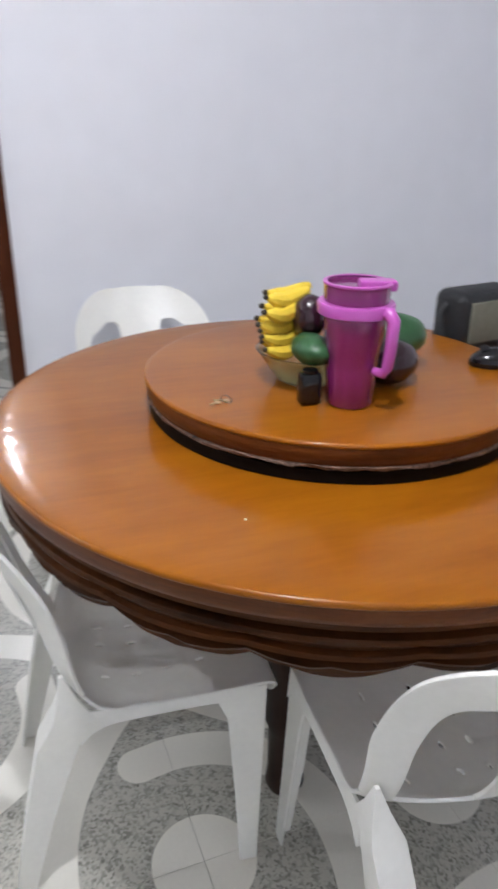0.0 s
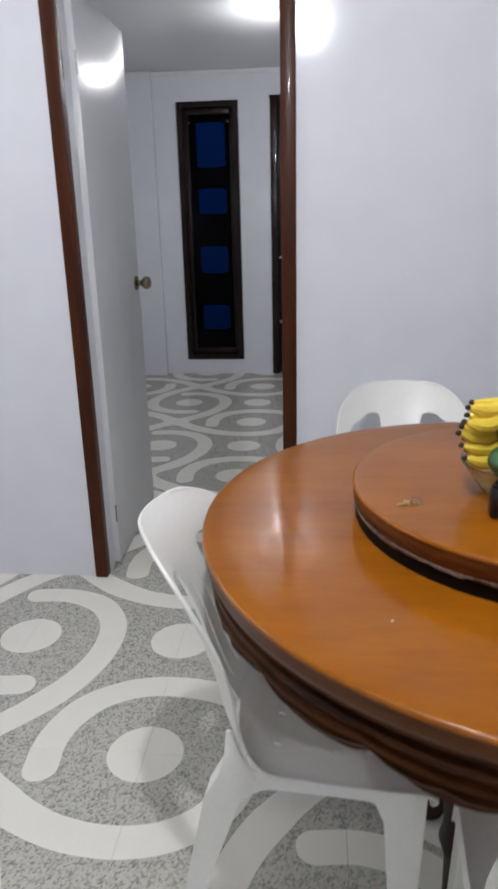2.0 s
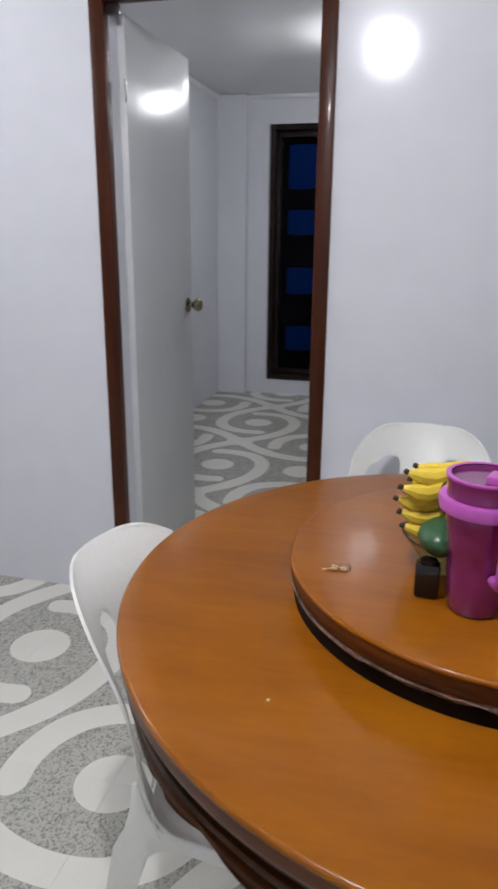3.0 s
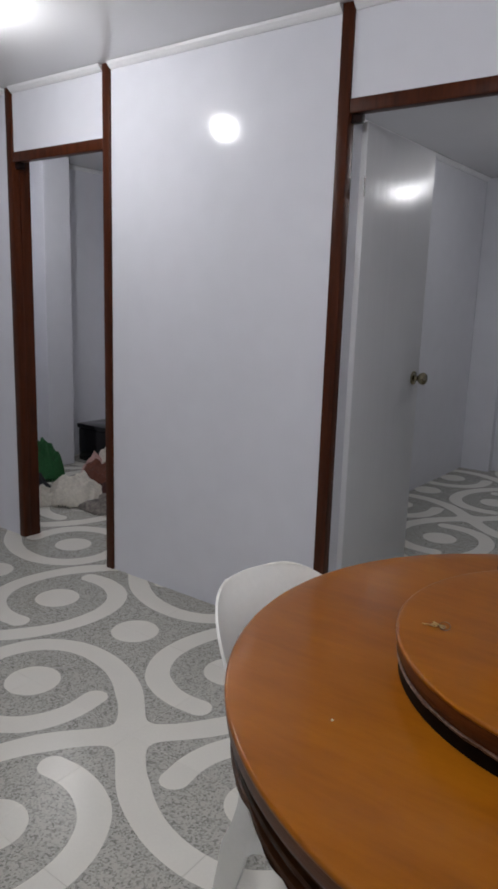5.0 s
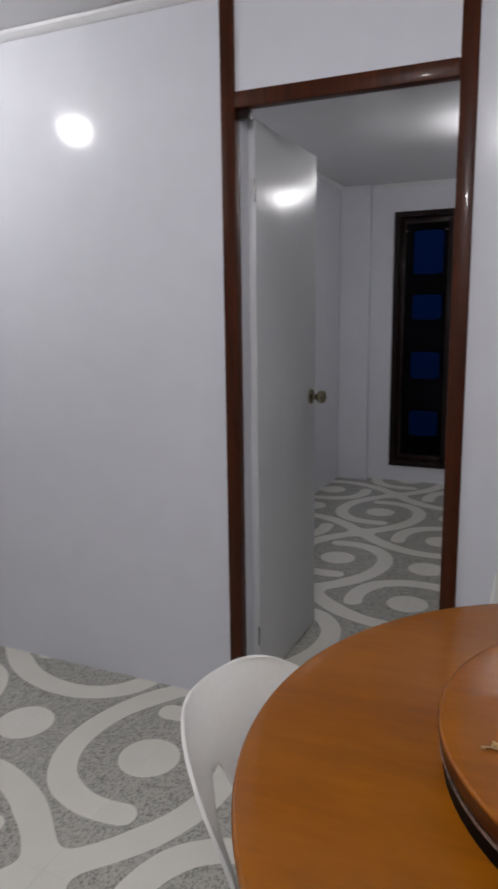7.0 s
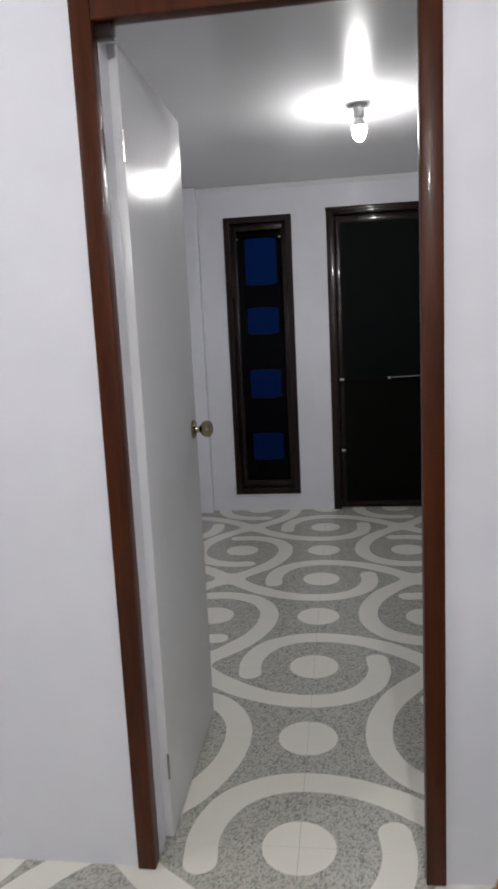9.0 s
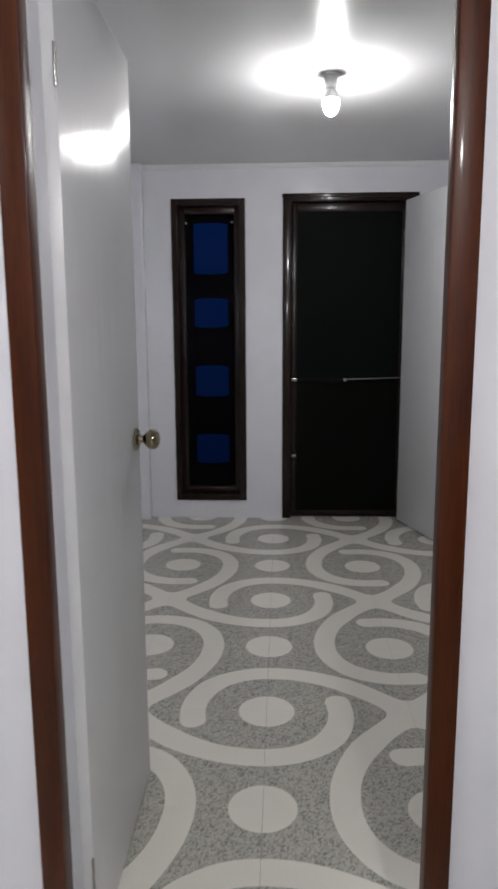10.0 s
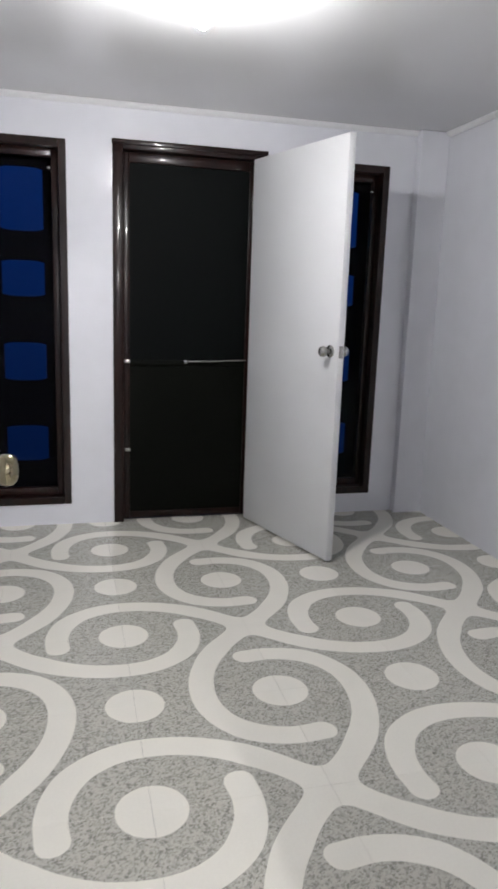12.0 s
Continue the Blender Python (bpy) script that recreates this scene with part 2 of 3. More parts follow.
def box(x0, x1, y0, y1, z0, z1, bevel=0.0, segments=2, bm=None):
    bm = bm or bmesh.new()
    made = bmesh.ops.create_cube(bm, size=1)["verts"]
    for v in made:
        v.co = Vector((x0 + (v.co.x + 0.5) * (x1 - x0), y0 + (v.co.y + 0.5) * (y1 - y0), z0 + (v.co.z + 0.5) * (z1 - z0)))
    if bevel:
        bmesh.ops.bevel(bm, geom=list({e for v in made for e in v.link_edges}), offset=bevel, segments=segments, affect="EDGES", profile=0.5)
    return bm


def lathe(profile, steps=48, bm=None, shape=None, at=(0, 0, 0), caps=True):
    """Turns (radius, z) pairs about z; shape(radius, z, angle, index) may alter each point."""
    bm = bm or bmesh.new()
    rings = []
    for i, (r, z) in enumerate(profile):
        ring = []
        for k in range(steps):
            a = 2 * math.pi * k / steps
            rr, zz = shape(r, z, a, i) if shape else (r, z)
            ring.append(bm.verts.new((at[0] + rr * math.cos(a), at[1] + rr * math.sin(a), at[2] + zz)))
        rings.append(ring)
    for a, b in zip(rings, rings[1:]):
        for k in range(steps):
            bm.faces.new((a[k], a[(k + 1) % steps], b[(k + 1) % steps], b[k]))
    if caps:
        for ring in (rings[0], rings[-1]):
            if (ring[0].co - ring[steps // 2].co).length > 1e-5:
                bm.faces.new(ring)
    return bm


def tube(points, radii, steps=12, bm=None, squash=1.0):
    """A round bar along points with a radius at each, closed at its ends."""
    bm = bm or bmesh.new()
    pts = [Vector(p) for p in points]
    rings = []
    side = None
    for i, p in enumerate(pts):
        d = (pts[min(i + 1, len(pts) - 1)] - pts[max(i - 1, 0)]).normalized()
        if side is None:
            side = d.orthogonal().normalized()
        side = (side - d * side.dot(d)).normalized()
        up = d.cross(side)
        rings.append([bm.verts.new(p + radii[i] * (math.cos(a) * side + squash * math.sin(a) * up)) for a in (2 * math.pi * k / steps for k in range(steps))])
    for a, b in zip(rings, rings[1:]):
        for k in range(steps):
            bm.faces.new((a[k], a[(k + 1) % steps], b[(k + 1) % steps], b[k]))
    bm.faces.new(rings[0])
    bm.faces.new(rings[-1])
    return bm


def blob(rx, ry, rz, at=(0, 0, 0), rough=0.0, seed=0, flat=None, sub=3, freq=2.0):
    """A rounded lump with an uneven surface; flat cuts it off at that height."""
    bm = bmesh.new()
    bmesh.ops.create_icosphere(bm, subdivisions=sub, radius=1)
    for v in bm.verts:
        n = 1 + rough * noise.noise(v.co * freq + Vector((seed * 7.1, seed * 3.3, 0)))
        v.co = Vector((v.co.x * rx * n, v.co.y * ry * n, v.co.z * rz * n)) + Vector(at)
        if flat is not None and v.co.z < flat:
            v.co.z = flat
    return bm


def structure(name, bm, material, label, category, smooth=None):
    return tagged(part(name, bm, material, None, "", smooth), label, category, "", "structure")


# ---- the shell: two rooms, the bedroom behind the second door, all under one flat ceiling ----
H = 2.345
YA, YB = -1.095, -1.005        # faces of the dividing wall
XL, XR, XA, YBACK, YFAR = -3.75, 2.03, 2.7, -4.75, 2.485


def wall(name, x0, x1, y0, y1, z0, z1, label):
    return structure(name, box(x0, x1, y0, y1, z0, z1), M_WALL, label, "wall")


GLOSSY = "glossy white painted plywood wall"
wall("wall_divider_west", XL, -2.332, YA, YB, 0, H, GLOSSY + " beside the bedroom door")
wall("wall_divider_middle", -1.568, -0.401, YA, YB, 0, H, GLOSSY + " between two doorways")
wall("wall_divider_east", 0.357, XA, YA, YB, 0, H, GLOSSY + " behind the dining table")
wall("wall_over_door_west", -2.288, -1.612, YA, YB, 2.038, H, "white panel over the bedroom doorway")
wall("wall_over_door_east", -0.357, 0.313, YA, YB, 2.038, H, "white panel over the entry room doorway")
wall("wall_south", XL - 0.1, XA + 0.1, YBACK - 0.1, YBACK, 0, H, "plain white painted back wall")
wall("wall_west", XL - 0.1, XL, YBACK, 1.5, 0, H, "plain white painted side wall")
wall("wall_east", XA, XA + 0.1, YBACK, YB, 0, H, "plain white painted dining room side wall")
wall("wall_entry_east", XR, XR + 0.1, YB, YFAR + 0.12, 0, H, "white painted side wall of the entry room")
wall("wall_bedroom", -1.19, -1.09, YB, YFAR, 0, H, "white wall between entry room and bedroom")
wall("wall_bedroom_north", XL - 0.1, -1.19, 1.5, 1.6, 0, H, "white back wall of the bedroom")
# far wall with two tall windows and a door
W1, W2, WZ = (-0.672, -0.193), (1.20, 1.68), (0.128, 2.131)
DX0, DX1, DZ = 0.056, 0.905, 2.152
far = [(-1.19, W1[0], 0, H), (W1[1], DX0, 0, H), (DX1, W2[0], 0, H), (W2[1], XR, 0, H), (DX0, DX1, DZ, H)]
far += [(a, b, 0, WZ[0]) for a, b in (W1, W2)] + [(a, b, WZ[1], H) for a, b in (W1, W2)]
bm = bmesh.new()
for x0, x1, z0, z1 in far:
    box(x0, x1, YFAR, YFAR + 0.12, z0, z1, bm=bm)
structure("wall_north", bm, M_WALL, "white far wall with two tall windows and a door", "wall")
structure("column_east", box(1.845, XR - 0.002, 2.42, YFAR - 0.002, 0, H - 0.002, 0.004), M_WALL, "white square column in the corner", "column")
structure("column_west", box(-1.088, -0.85, 2.40, YFAR - 0.002, 0, H - 0.002, 0.004), M_WALL, "white square column in the corner", "column")
structure("column_bedroom", box(XL + 0.002, -3.5, 0.0, 0.24, 0, H - 0.002, 0.004), M_WALL, "white square column in the bedroom", "column")
structure("ceiling", box(XL - 0.1, XA + 0.1, YBACK - 0.1, YFAR + 0.12, H, H + 0.06), M_CEIL, "flat glossy white painted ceiling", "ceiling")


def cove(name, p, q, n):
    """A small quarter-round moulding under the ceiling, from p to q, on the wall whose normal is n."""
    bm = bmesh.new()
    prof = [(0.001, 0.001), (0.030, 0.001), (0.026, 0.011), (0.016, 0.021), (0.008, 0.027), (0.001, 0.028)]
    ends = []
    for e in (p, q):
        ends.append([bm.verts.new((e[0] + n[0] * a, e[1] + n[1] * a, H - 0.001 - b)) for a, b in prof])
    for i in range(len(prof)):
        j = (i + 1) % len(prof)
        bm.faces.new((ends[0][i], ends[0][j], ends[1][j], ends[1][i]))
    bm.faces.new(ends[0])
    bm.faces.new(ends[1])
    structure(name, bm, M_COVE, "thin white cove moulding under the ceiling", "trim")


cove("trim_divider_west", (XL, YA), (-2.336, YA), (0, -1))
cove("trim_divider_middle", (-2.285, YA), (-1.616, YA), (0, -1))
cove("trim_divider_panel", (-1.564, YA), (-0.405, YA), (0, -1))
cove("trim_divider_east", (-0.352, YA), (XA, YA), (0, -1))
cove("trim_north", (-0.85, YFAR), (1.845, YFAR), (0, -1))
cove("trim_entry_west", (-1.09, YB), (-1.09, 2.4), (1, 0))
cove("trim_entry_east", (XR, YB), (XR, 2.42), (-1, 0))
cove("trim_bedroom", (XL, YB), (XL, 1.5), (1, 0))


def door_frame(name, x0, x1, label):
    """Full-height posts with a header, in dark varnished wood. x0, x1: outer faces of the posts."""
    f = thing(name, pose(0, 0, 0), label, "door frame", "", "structure")
    part("post", box(x0, x0 + 0.047, YA - 0.012, YA + 0.032, 0, H, 0.004), M_POST, f, smooth=30)
    lined = name == "door_frame_east"
    part("lining", box(x0 + 0.001, x0 + 0.047, YA + 0.0325, YB + 0.002, 0, H - 0.001), M_WALL if lined else M_POST, f, "white painted hinge side" if lined else "")
    part("post", box(x1 - 0.047, x1, YA - 0.012, YA + 0.026, 0, H, 0.004), M_POST, f, smooth=30)
    part("header", box(x0 + 0.047, x1 - 0.047, YA - 0.010, YA + 0.034, 1.992, 2.040, 0.004), M_POST, f, smooth=30)
    part("stop_block", box(x0 + 0.0475, x0 + 0.088, YA + 0.004, YA + 0.034, 1.962, 1.9915, 0.003), M_FRAME, f, "small dark wooden stop under the header", smooth=30)
    return f


door_frame("door_frame_east", -0.403, 0.360, "dark brown varnished wooden door frame up to the ceiling")
door_frame("door_frame_west", -2.334, -1.566, "dark brown varnished frame of the bedroom doorway")


def knob_set(parent, at, n, metal=M_CHROME):
    """A round door knob with rose and neck, pointing along n."""
    k = part("knob", lathe([(0.0, 0.0), (0.030, 0.0), (0.031, 0.004), (0.027, 0.008), (0.012, 0.011), (0.010, 0.022), (0.016, 0.027), (0.024, 0.034), (0.0275, 0.044), (0.026, 0.054), (0.020, 0.061), (0.010, 0.0645), (0.0, 0.065)], 28, caps=False), metal, parent, "round metal knob", smooth=40)
    k.matrix_basis = Matrix.Translation(at) @ Vector((0, 0, 1)).rotation_difference(Vector(n)).to_matrix().to_4x4()
    return k


def door_leaf(name, hinge, yaw, width, height, side, label, knob_z, metal=M_CHROME):
    """A flush painted leaf; hinge at the origin, running along local +x. side: +1 or -1, the way the seen knob points in y."""
    d = thing(name, pose(*hinge, 0, 0, yaw), label, "door", "", "structure")
    part("leaf", box(0, width, -0.019, 0.019, 0.012, height, 0.002), M_DOOR, d, smooth=30)
    knob_set(d, (width - 0.06, side * 0.0192, knob_z), (0, side, 0), metal)
    knob_set(d, (width - 0.06, -side * 0.0192, knob_z), (0, -side, 0), metal)
    part("latch_plate", box(width, width + 0.0015, -0.012, 0.012, knob_z - 0.03, knob_z + 0.03), M_CHROME, d, "small steel latch plate")
    for z in (0.22, height - 0.22):
        part("hinge", tube([(-0.004, side * 0.019, z - 0.035), (-0.004, side * 0.019, z + 0.035)], [0.003, 0.003], 10), M_CHROME, d, "small dull steel hinge", smooth=40)
    return d


door_leaf("door_1", (-0.353, -1.000, 0), 90.5, 0.625, 1.985, -1, "glossy white flush door standing open into the entry room", 1.032, M_KNOB)
door_leaf("door_2", (0.853, 2.436, 0), -73.0, 0.845, 2.10, -1, "white flush door with chrome knob standing wide open", 1.09)

# far door: frame and black screen door
f = thing("door_frame_north", pose(0, 0, 0), "black-brown varnished frame of the outer door", "door frame", "", "structure")
part("jamb", box(DX0 - 0.002, DX0 + 0.055, YFAR - 0.014, YFAR + 0.10, 0, DZ, 0.004), M_FRAME, f, smooth=30)
part("jamb", box(DX1 - 0.047, DX1 + 0.002, YFAR - 0.014, YFAR + 0.10, 0, DZ, 0.004), M_FRAME, f, smooth=30)
part("head", box(DX0 + 0.055, DX1 - 0.047, YFAR - 0.014, YFAR + 0.10, DZ - 0.045, DZ + 0.002, 0.004), M_FRAME, f, smooth=30)
part("stop", box(DX0 - 0.006, DX1 + 0.02, YFAR - 0.024, YFAR - 0.0145, DZ - 0.022, DZ + 0.004, 0.003), M_FRAME, f, smooth=30)

s = thing("screen_door", pose(0, YFAR + 0.045, 0), "closed black screen door with a steel push bar", "door", "", "structure")
sx0, sx1, sz1 = DX0 + 0.058, DX1 - 0.05, DZ - 0.048
part("stile", box(sx0, sx0 + 0.035, -0.015, 0.015, 0.01, sz1, 0.003), M_FRAME, s, smooth=30)
part("stile", box(sx1 - 0.02, sx1, -0.015, 0.015, 0.01, sz1, 0.003), M_FRAME, s, smooth=30)
part("top_rail", box(sx0 + 0.035, sx1 - 0.02, -0.015, 0.015, sz1 - 0.055, sz1, 0.003), M_FRAME, s, smooth=30)
part("bottom_rail", box(sx0 + 0.035, sx1 - 0.02, -0.013, 0.013, 0.012, 0.05, 0.003), M_FRAME, s, smooth=30)
part("middle_rail", box(sx0 + 0.035, sx1 - 0.02, -0.013, 0.013, 0.93, 0.965, 0.003), M_PANEL, s, smooth=30)
part("screen", box(sx0 + 0.035, sx1 - 0.02, -0.002, 0.002, 0.965, sz1 - 0.055), M_SCREEN, s, "fine black mesh")
part("lower_panel", box(sx0 + 0.035, sx1 - 0.02, -0.006, 0.006, 0.05, 0.93), M_PANEL, s, "black panel")
part("push_bar", tube([(0.46, -0.03, 0.962), (0.60, -0.032, 0.964), (sx1 - 0.015, -0.03, 0.972)], [0.006, 0.0055, 0.005], 10), M_CHROME, s, "thin bright steel bar", smooth=50)
part("bar_knob", lathe([(0.0, -0.012), (0.012, -0.01), (0.015, 0), (0.012, 0.012), (0, 0.014)], 16, at=(0.475, -0.03, 0.958), caps=False), M_CHROME, s, smooth=50)
for z in (0.958, 0.436):
    part("catch", box(sx0 + 0.002, sx0 + 0.038, -0.028, -0.0155, z - 0.011, z + 0.011, 0.003), M_CHROME, s, "small bright steel catch")
# the unlit outdoors is put into this sheet's near-black colour
structure("backdrop_night", box(DX0 - 0.3, DX1 + 0.3, YFAR + 0.5, YFAR + 0.52, -0.05, 2.6), M_NIGHT, "near-black sheet for the unlit outdoors behind the screen door", "backdrop")


def tall_window(name, x0, x1, label):
    """Tall narrow window: dark frame with a deep reveal, glass, and added boards, night dark in their colour, with four
    gaps to the dusk sky.
    """
    w = thing(name, pose(0, 0, 0), label, "window", "tall windows", "structure")
    z0, z1 = WZ
    fw = part("window_frame", bmesh.new(), M_FRAME, w)
    bm = bmesh.new()
    for a, b, c, d in ((x0 - 0.003, x0 + 0.038, z0 - 0.003, z1 + 0.003), (x1 - 0.038, x1 + 0.003, z0 - 0.003, z1 + 0.003), (x0 + 0.038, x1 - 0.038, z1 - 0.04, z1 + 0.003), (x0 + 0.038, x1 - 0.038, z0 - 0.003, z0 + 0.04)):
        box(a, b, YFAR - 0.012, YFAR + 0.11, c, d, 0.004, bm=bm)
    bm.to_mesh(fw.data)
    bm.free()
    bm = bmesh.new()
    for a, b, c, d in ((x0 + 0.039, x0 + 0.075, z0 + 0.041, z1 - 0.041), (x1 - 0.075, x1 - 0.039, z0 + 0.041, z1 - 0.041), (x0 + 0.075, x1 - 0.075, z1 - 0.085, z1 - 0.041), (x0 + 0.075, x1 - 0.075, z0 + 0.041, z0 + 0.085)):
        box(a, b, YFAR + 0.045, YFAR + 0.085, c, d, 0.003, bm=bm)
    part("sash", bm, M_FRAME, w, smooth=30)
    part("pane", box(x0 + 0.07, x1 - 0.07, YFAR + 0.062, YFAR + 0.066, z0 + 0.08, z1 - 0.08), M_GLASS, w, "clear window glass").visible_shadow = False
    # boards made up to shape the blue gaps; outdoor darkness is in their colour
    cuts = [z0, 0.36, 0.57, 0.845, 1.05, 1.32, 1.505, 1.675, 2.0, z1]
    for a, b in zip(cuts[0::2], cuts[1::2]):
        bm = bmesh.new()
        ring = []
        for k in range(21):
            u = k / 10 - 1
            bow = 0.010 * min(1, abs(u) / 0.5) ** 5
            lo, hi = (a, b + bow) if a == z0 else (a - bow, b) if b == z1 else (a - bow, b + bow * 0.8 - 0.012 * (1 - u * u))
            x = (x0 + x1) / 2 + u * ((x1 - x0) / 2 - 0.02)
            ring.append([bm.verts.new((x, YFAR + y, z)) for y, z in ((0.122, lo), (0.122, hi), (0.137, hi), (0.137, lo))])
        for r0, r1 in zip(ring, ring[1:]):
            for k in range(4):
                bm.faces.new((r0[k], r1[k], r1[(k + 1) % 4], r0[(k + 1) % 4]))
        bm.faces.new(ring[0])
        bm.faces.new(ring[-1])
        part("outer_board", bm, M_NIGHT, w, "board coloured near-black for the dark outside")
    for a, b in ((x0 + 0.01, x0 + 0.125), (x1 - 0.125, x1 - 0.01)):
        part("outer_upright", box(a, b, YFAR + 0.138, YFAR + 0.15, z0, z1), M_NIGHT, w, "board coloured near-black for the dark outside")
    for x in (x0 + 0.085, x1 - 0.085):
        part("catch", lathe([(0.0, 0), (0.012, 0.002), (0.014, 0.010), (0.008, 0.018), (0, 0.02)], 14, at=(x, YFAR + 0.040, z1 - 0.15), caps=False), M_CHROME, w, "small bright catch", smooth=50)
    return w


tall_window("window_1", *W1, "tall narrow dark-framed window with blue dusk behind")
tall_window("window_2", *W2, "tall narrow dark-framed window half behind the open door")

# ---- lamps ----


def ceiling_bulb(x, y, label, lit):
    l = thing("ceiling_lamp", pose(x, y, H), label, "lamp", "bare ceiling bulbs")
    part("socket", lathe([(0, -0.001), (0.036, -0.001), (0.036, -0.009), (0.027, -0.014), (0.024, -0.055), (0.019, -0.06), (0, -0.06)], 28, caps=False), M_SOCKET, l, "white round lamp holder", smooth=40)
    part("bulb_base", lathe([(0.0, -0.0610), (0.016, -0.0610), (0.020, -0.0720), (0.0325, -0.0930), (0.0345, -0.0985), (0.0335, -0.1000), (0, -0.1000)], 24, caps=False), M_SOCKET, l, "white opaque base of the bulb", smooth=40)
    part("bulb", lathe([(0.0338, -0.1005), (0.0332, -0.112), (0.0305, -0.132), (0.0225, -0.150), (0.011, -0.161), (0, -0.164)], 24), lit, l, "lit white bulb", smooth=60)


for (x, y), words in LAMPS:
    ceiling_bulb(x, y, "bare lit white " + words, M_BULB_B if y > 0 else M_BULB_A if x < -1 else M_BULB)
# unseen bulb, assumed from the bedroom's brightness and added to light it
ceiling_bulb(-2.75, -0.56, "unseen assumed ceiling bulb added to light the bedroom", M_BULB_FILL)

# ---- dining table with its turntable ----
TX, TY = 0.83, -2.25
table = thing("dining_table", pose(TX, TY, 0), "round orange-varnished wooden dining table with dark carved apron", "table")
part("rim", lathe([(0.50, 0.7415), (0.590, 0.7415), (0.598, 0.746), (0.6005, 0.754), (0.6005, 0.7695), (0.50, 0.7695)], 160, caps=False), M_EDGE, table, "brown varnished edge", smooth=50)
part("tabletop", lathe([(0, 0.7698), (0.6005, 0.7698), (0.6025, 0.7720), (0.6025, 0.7765), (0.6005, 0.7792), (0.597, 0.780), (0.56, 0.780), (0, 0.780)], 160, caps=False), M_TOP, table, "glossy orange-brown varnished round top", smooth=50)


def carve(r, z, a, i):
    """Bracket-shaped scallops below, a wavy bead above them."""
    f = (a * 18 / (2 * math.pi) + 0.3) % 1.0
    lobe = 1 - abs(2 * f - 1) ** 2.4
    nick = max(0, 1 - abs(2 * f - 1) / 0.22)
    chip = 0.002 * noise.noise(Vector((14 * math.cos(a), 14 * math.sin(a), 40 * z)))
    if i >= 13:
        return r + 0.011 * lobe - 0.005 * nick, z - (0.010 * lobe + 0.007 * nick + 3 * chip if i >= 16 else 0.006 * lobe + chip)
    if i >= 7:
        return r + 0.004 * lobe + chip, z - 0.003 * lobe + chip
    return r, z


APRON = [(0.50, 0.741), (0.592, 0.741), (0.592, 0.735), (0.581, 0.732), (0.580, 0.724), (0.590, 0.721), (0.591, 0.713), (0.583, 0.709), (0.579, 0.703), (0.587, 0.700),
         (0.588, 0.693), (0.576, 0.690), (0.572, 0.685), (0.578, 0.681), (0.573, 0.674), (0.563, 0.670), (0.561, 0.660), (0.551, 0.655), (0.515, 0.664)]
part("apron", lathe(APRON, 288, shape=carve, caps=False), M_APRON, table, "dark brown carved and scalloped apron", smooth=38)
for k in range(4):
    a = radians(49.5 + 90 * k)
    leg = lathe([(0, 0), (0.034, 0), (0.040, 0.015), (0.036, 0.05), (0.038, 0.16), (0.050, 0.20), (0.043, 0.23), (0.047, 0.30), (0.058, 0.42), (0.066, 0.50), (0.054, 0.53), (0.074, 0.55), (0.074, 0.741), (0, 0.741)], 28, at=(0.19 * math.cos(a), 0.19 * math.sin(a), 0.0005), caps=False)
    part("leg", leg, M_LEG, table, "dark turned wooden leg", smooth=45)

susan = thing("turntable", pose(TX, TY, 0.7805), "round orange-varnished wooden turntable on the table", "turntable")
# the dark of the gap under the disc is put into this ring's black
part("bearing_ring", lathe([(0, 0), (0.330, 0), (0.330, 0.02), (0, 0.02)], 96, caps=False), M_GAP_SHADE, susan, "recessed ring blackened for the shade of the gap", smooth=40)


def chipped(r, z, a, i):
    """Broken veneer along the lower edge."""
    n = noise.noise(Vector((math.cos(a) * 9, math.sin(a) * 9, i * 0.6))) + 0.6 * noise.noise(Vector((math.cos(a) * 31, math.sin(a) * 31, i)))
    return (r + 0.003 * n, z + 0.005 * n + 0.001) if 1 <= i <= 3 else (r, z)


part("lower_edge", lathe([(0.20, 0.0205), (0.329, 0.0205), (0.333, 0.0225), (0.334, 0.026), (0.331, 0.029), (0.20, 0.029)], 256, shape=chipped, caps=False), M_WORN, susan, "worn pale lower edge", smooth=50)
part("edge", lathe([(0.20, 0.0292), (0.331, 0.0292), (0.332, 0.035), (0.3355, 0.039), (0.3365, 0.050), (0.3365, 0.0575), (0.20, 0.0575)], 128, caps=False), M_EDGE, susan, "brown moulded edge", smooth=50)
part("disc", lathe([(0, 0.0578), (0.3365, 0.0578), (0.3380, 0.0595), (0.3378, 0.0630), (0.3355, 0.0652), (0.332, 0.0655), (0.30, 0.0655), (0, 0.0655)], 128, caps=False), M_TOP, susan, "glossy orange-brown varnished disc", smooth=50)
ZS = 0.7805 + 0.0655

# ---- white plastic chairs ----


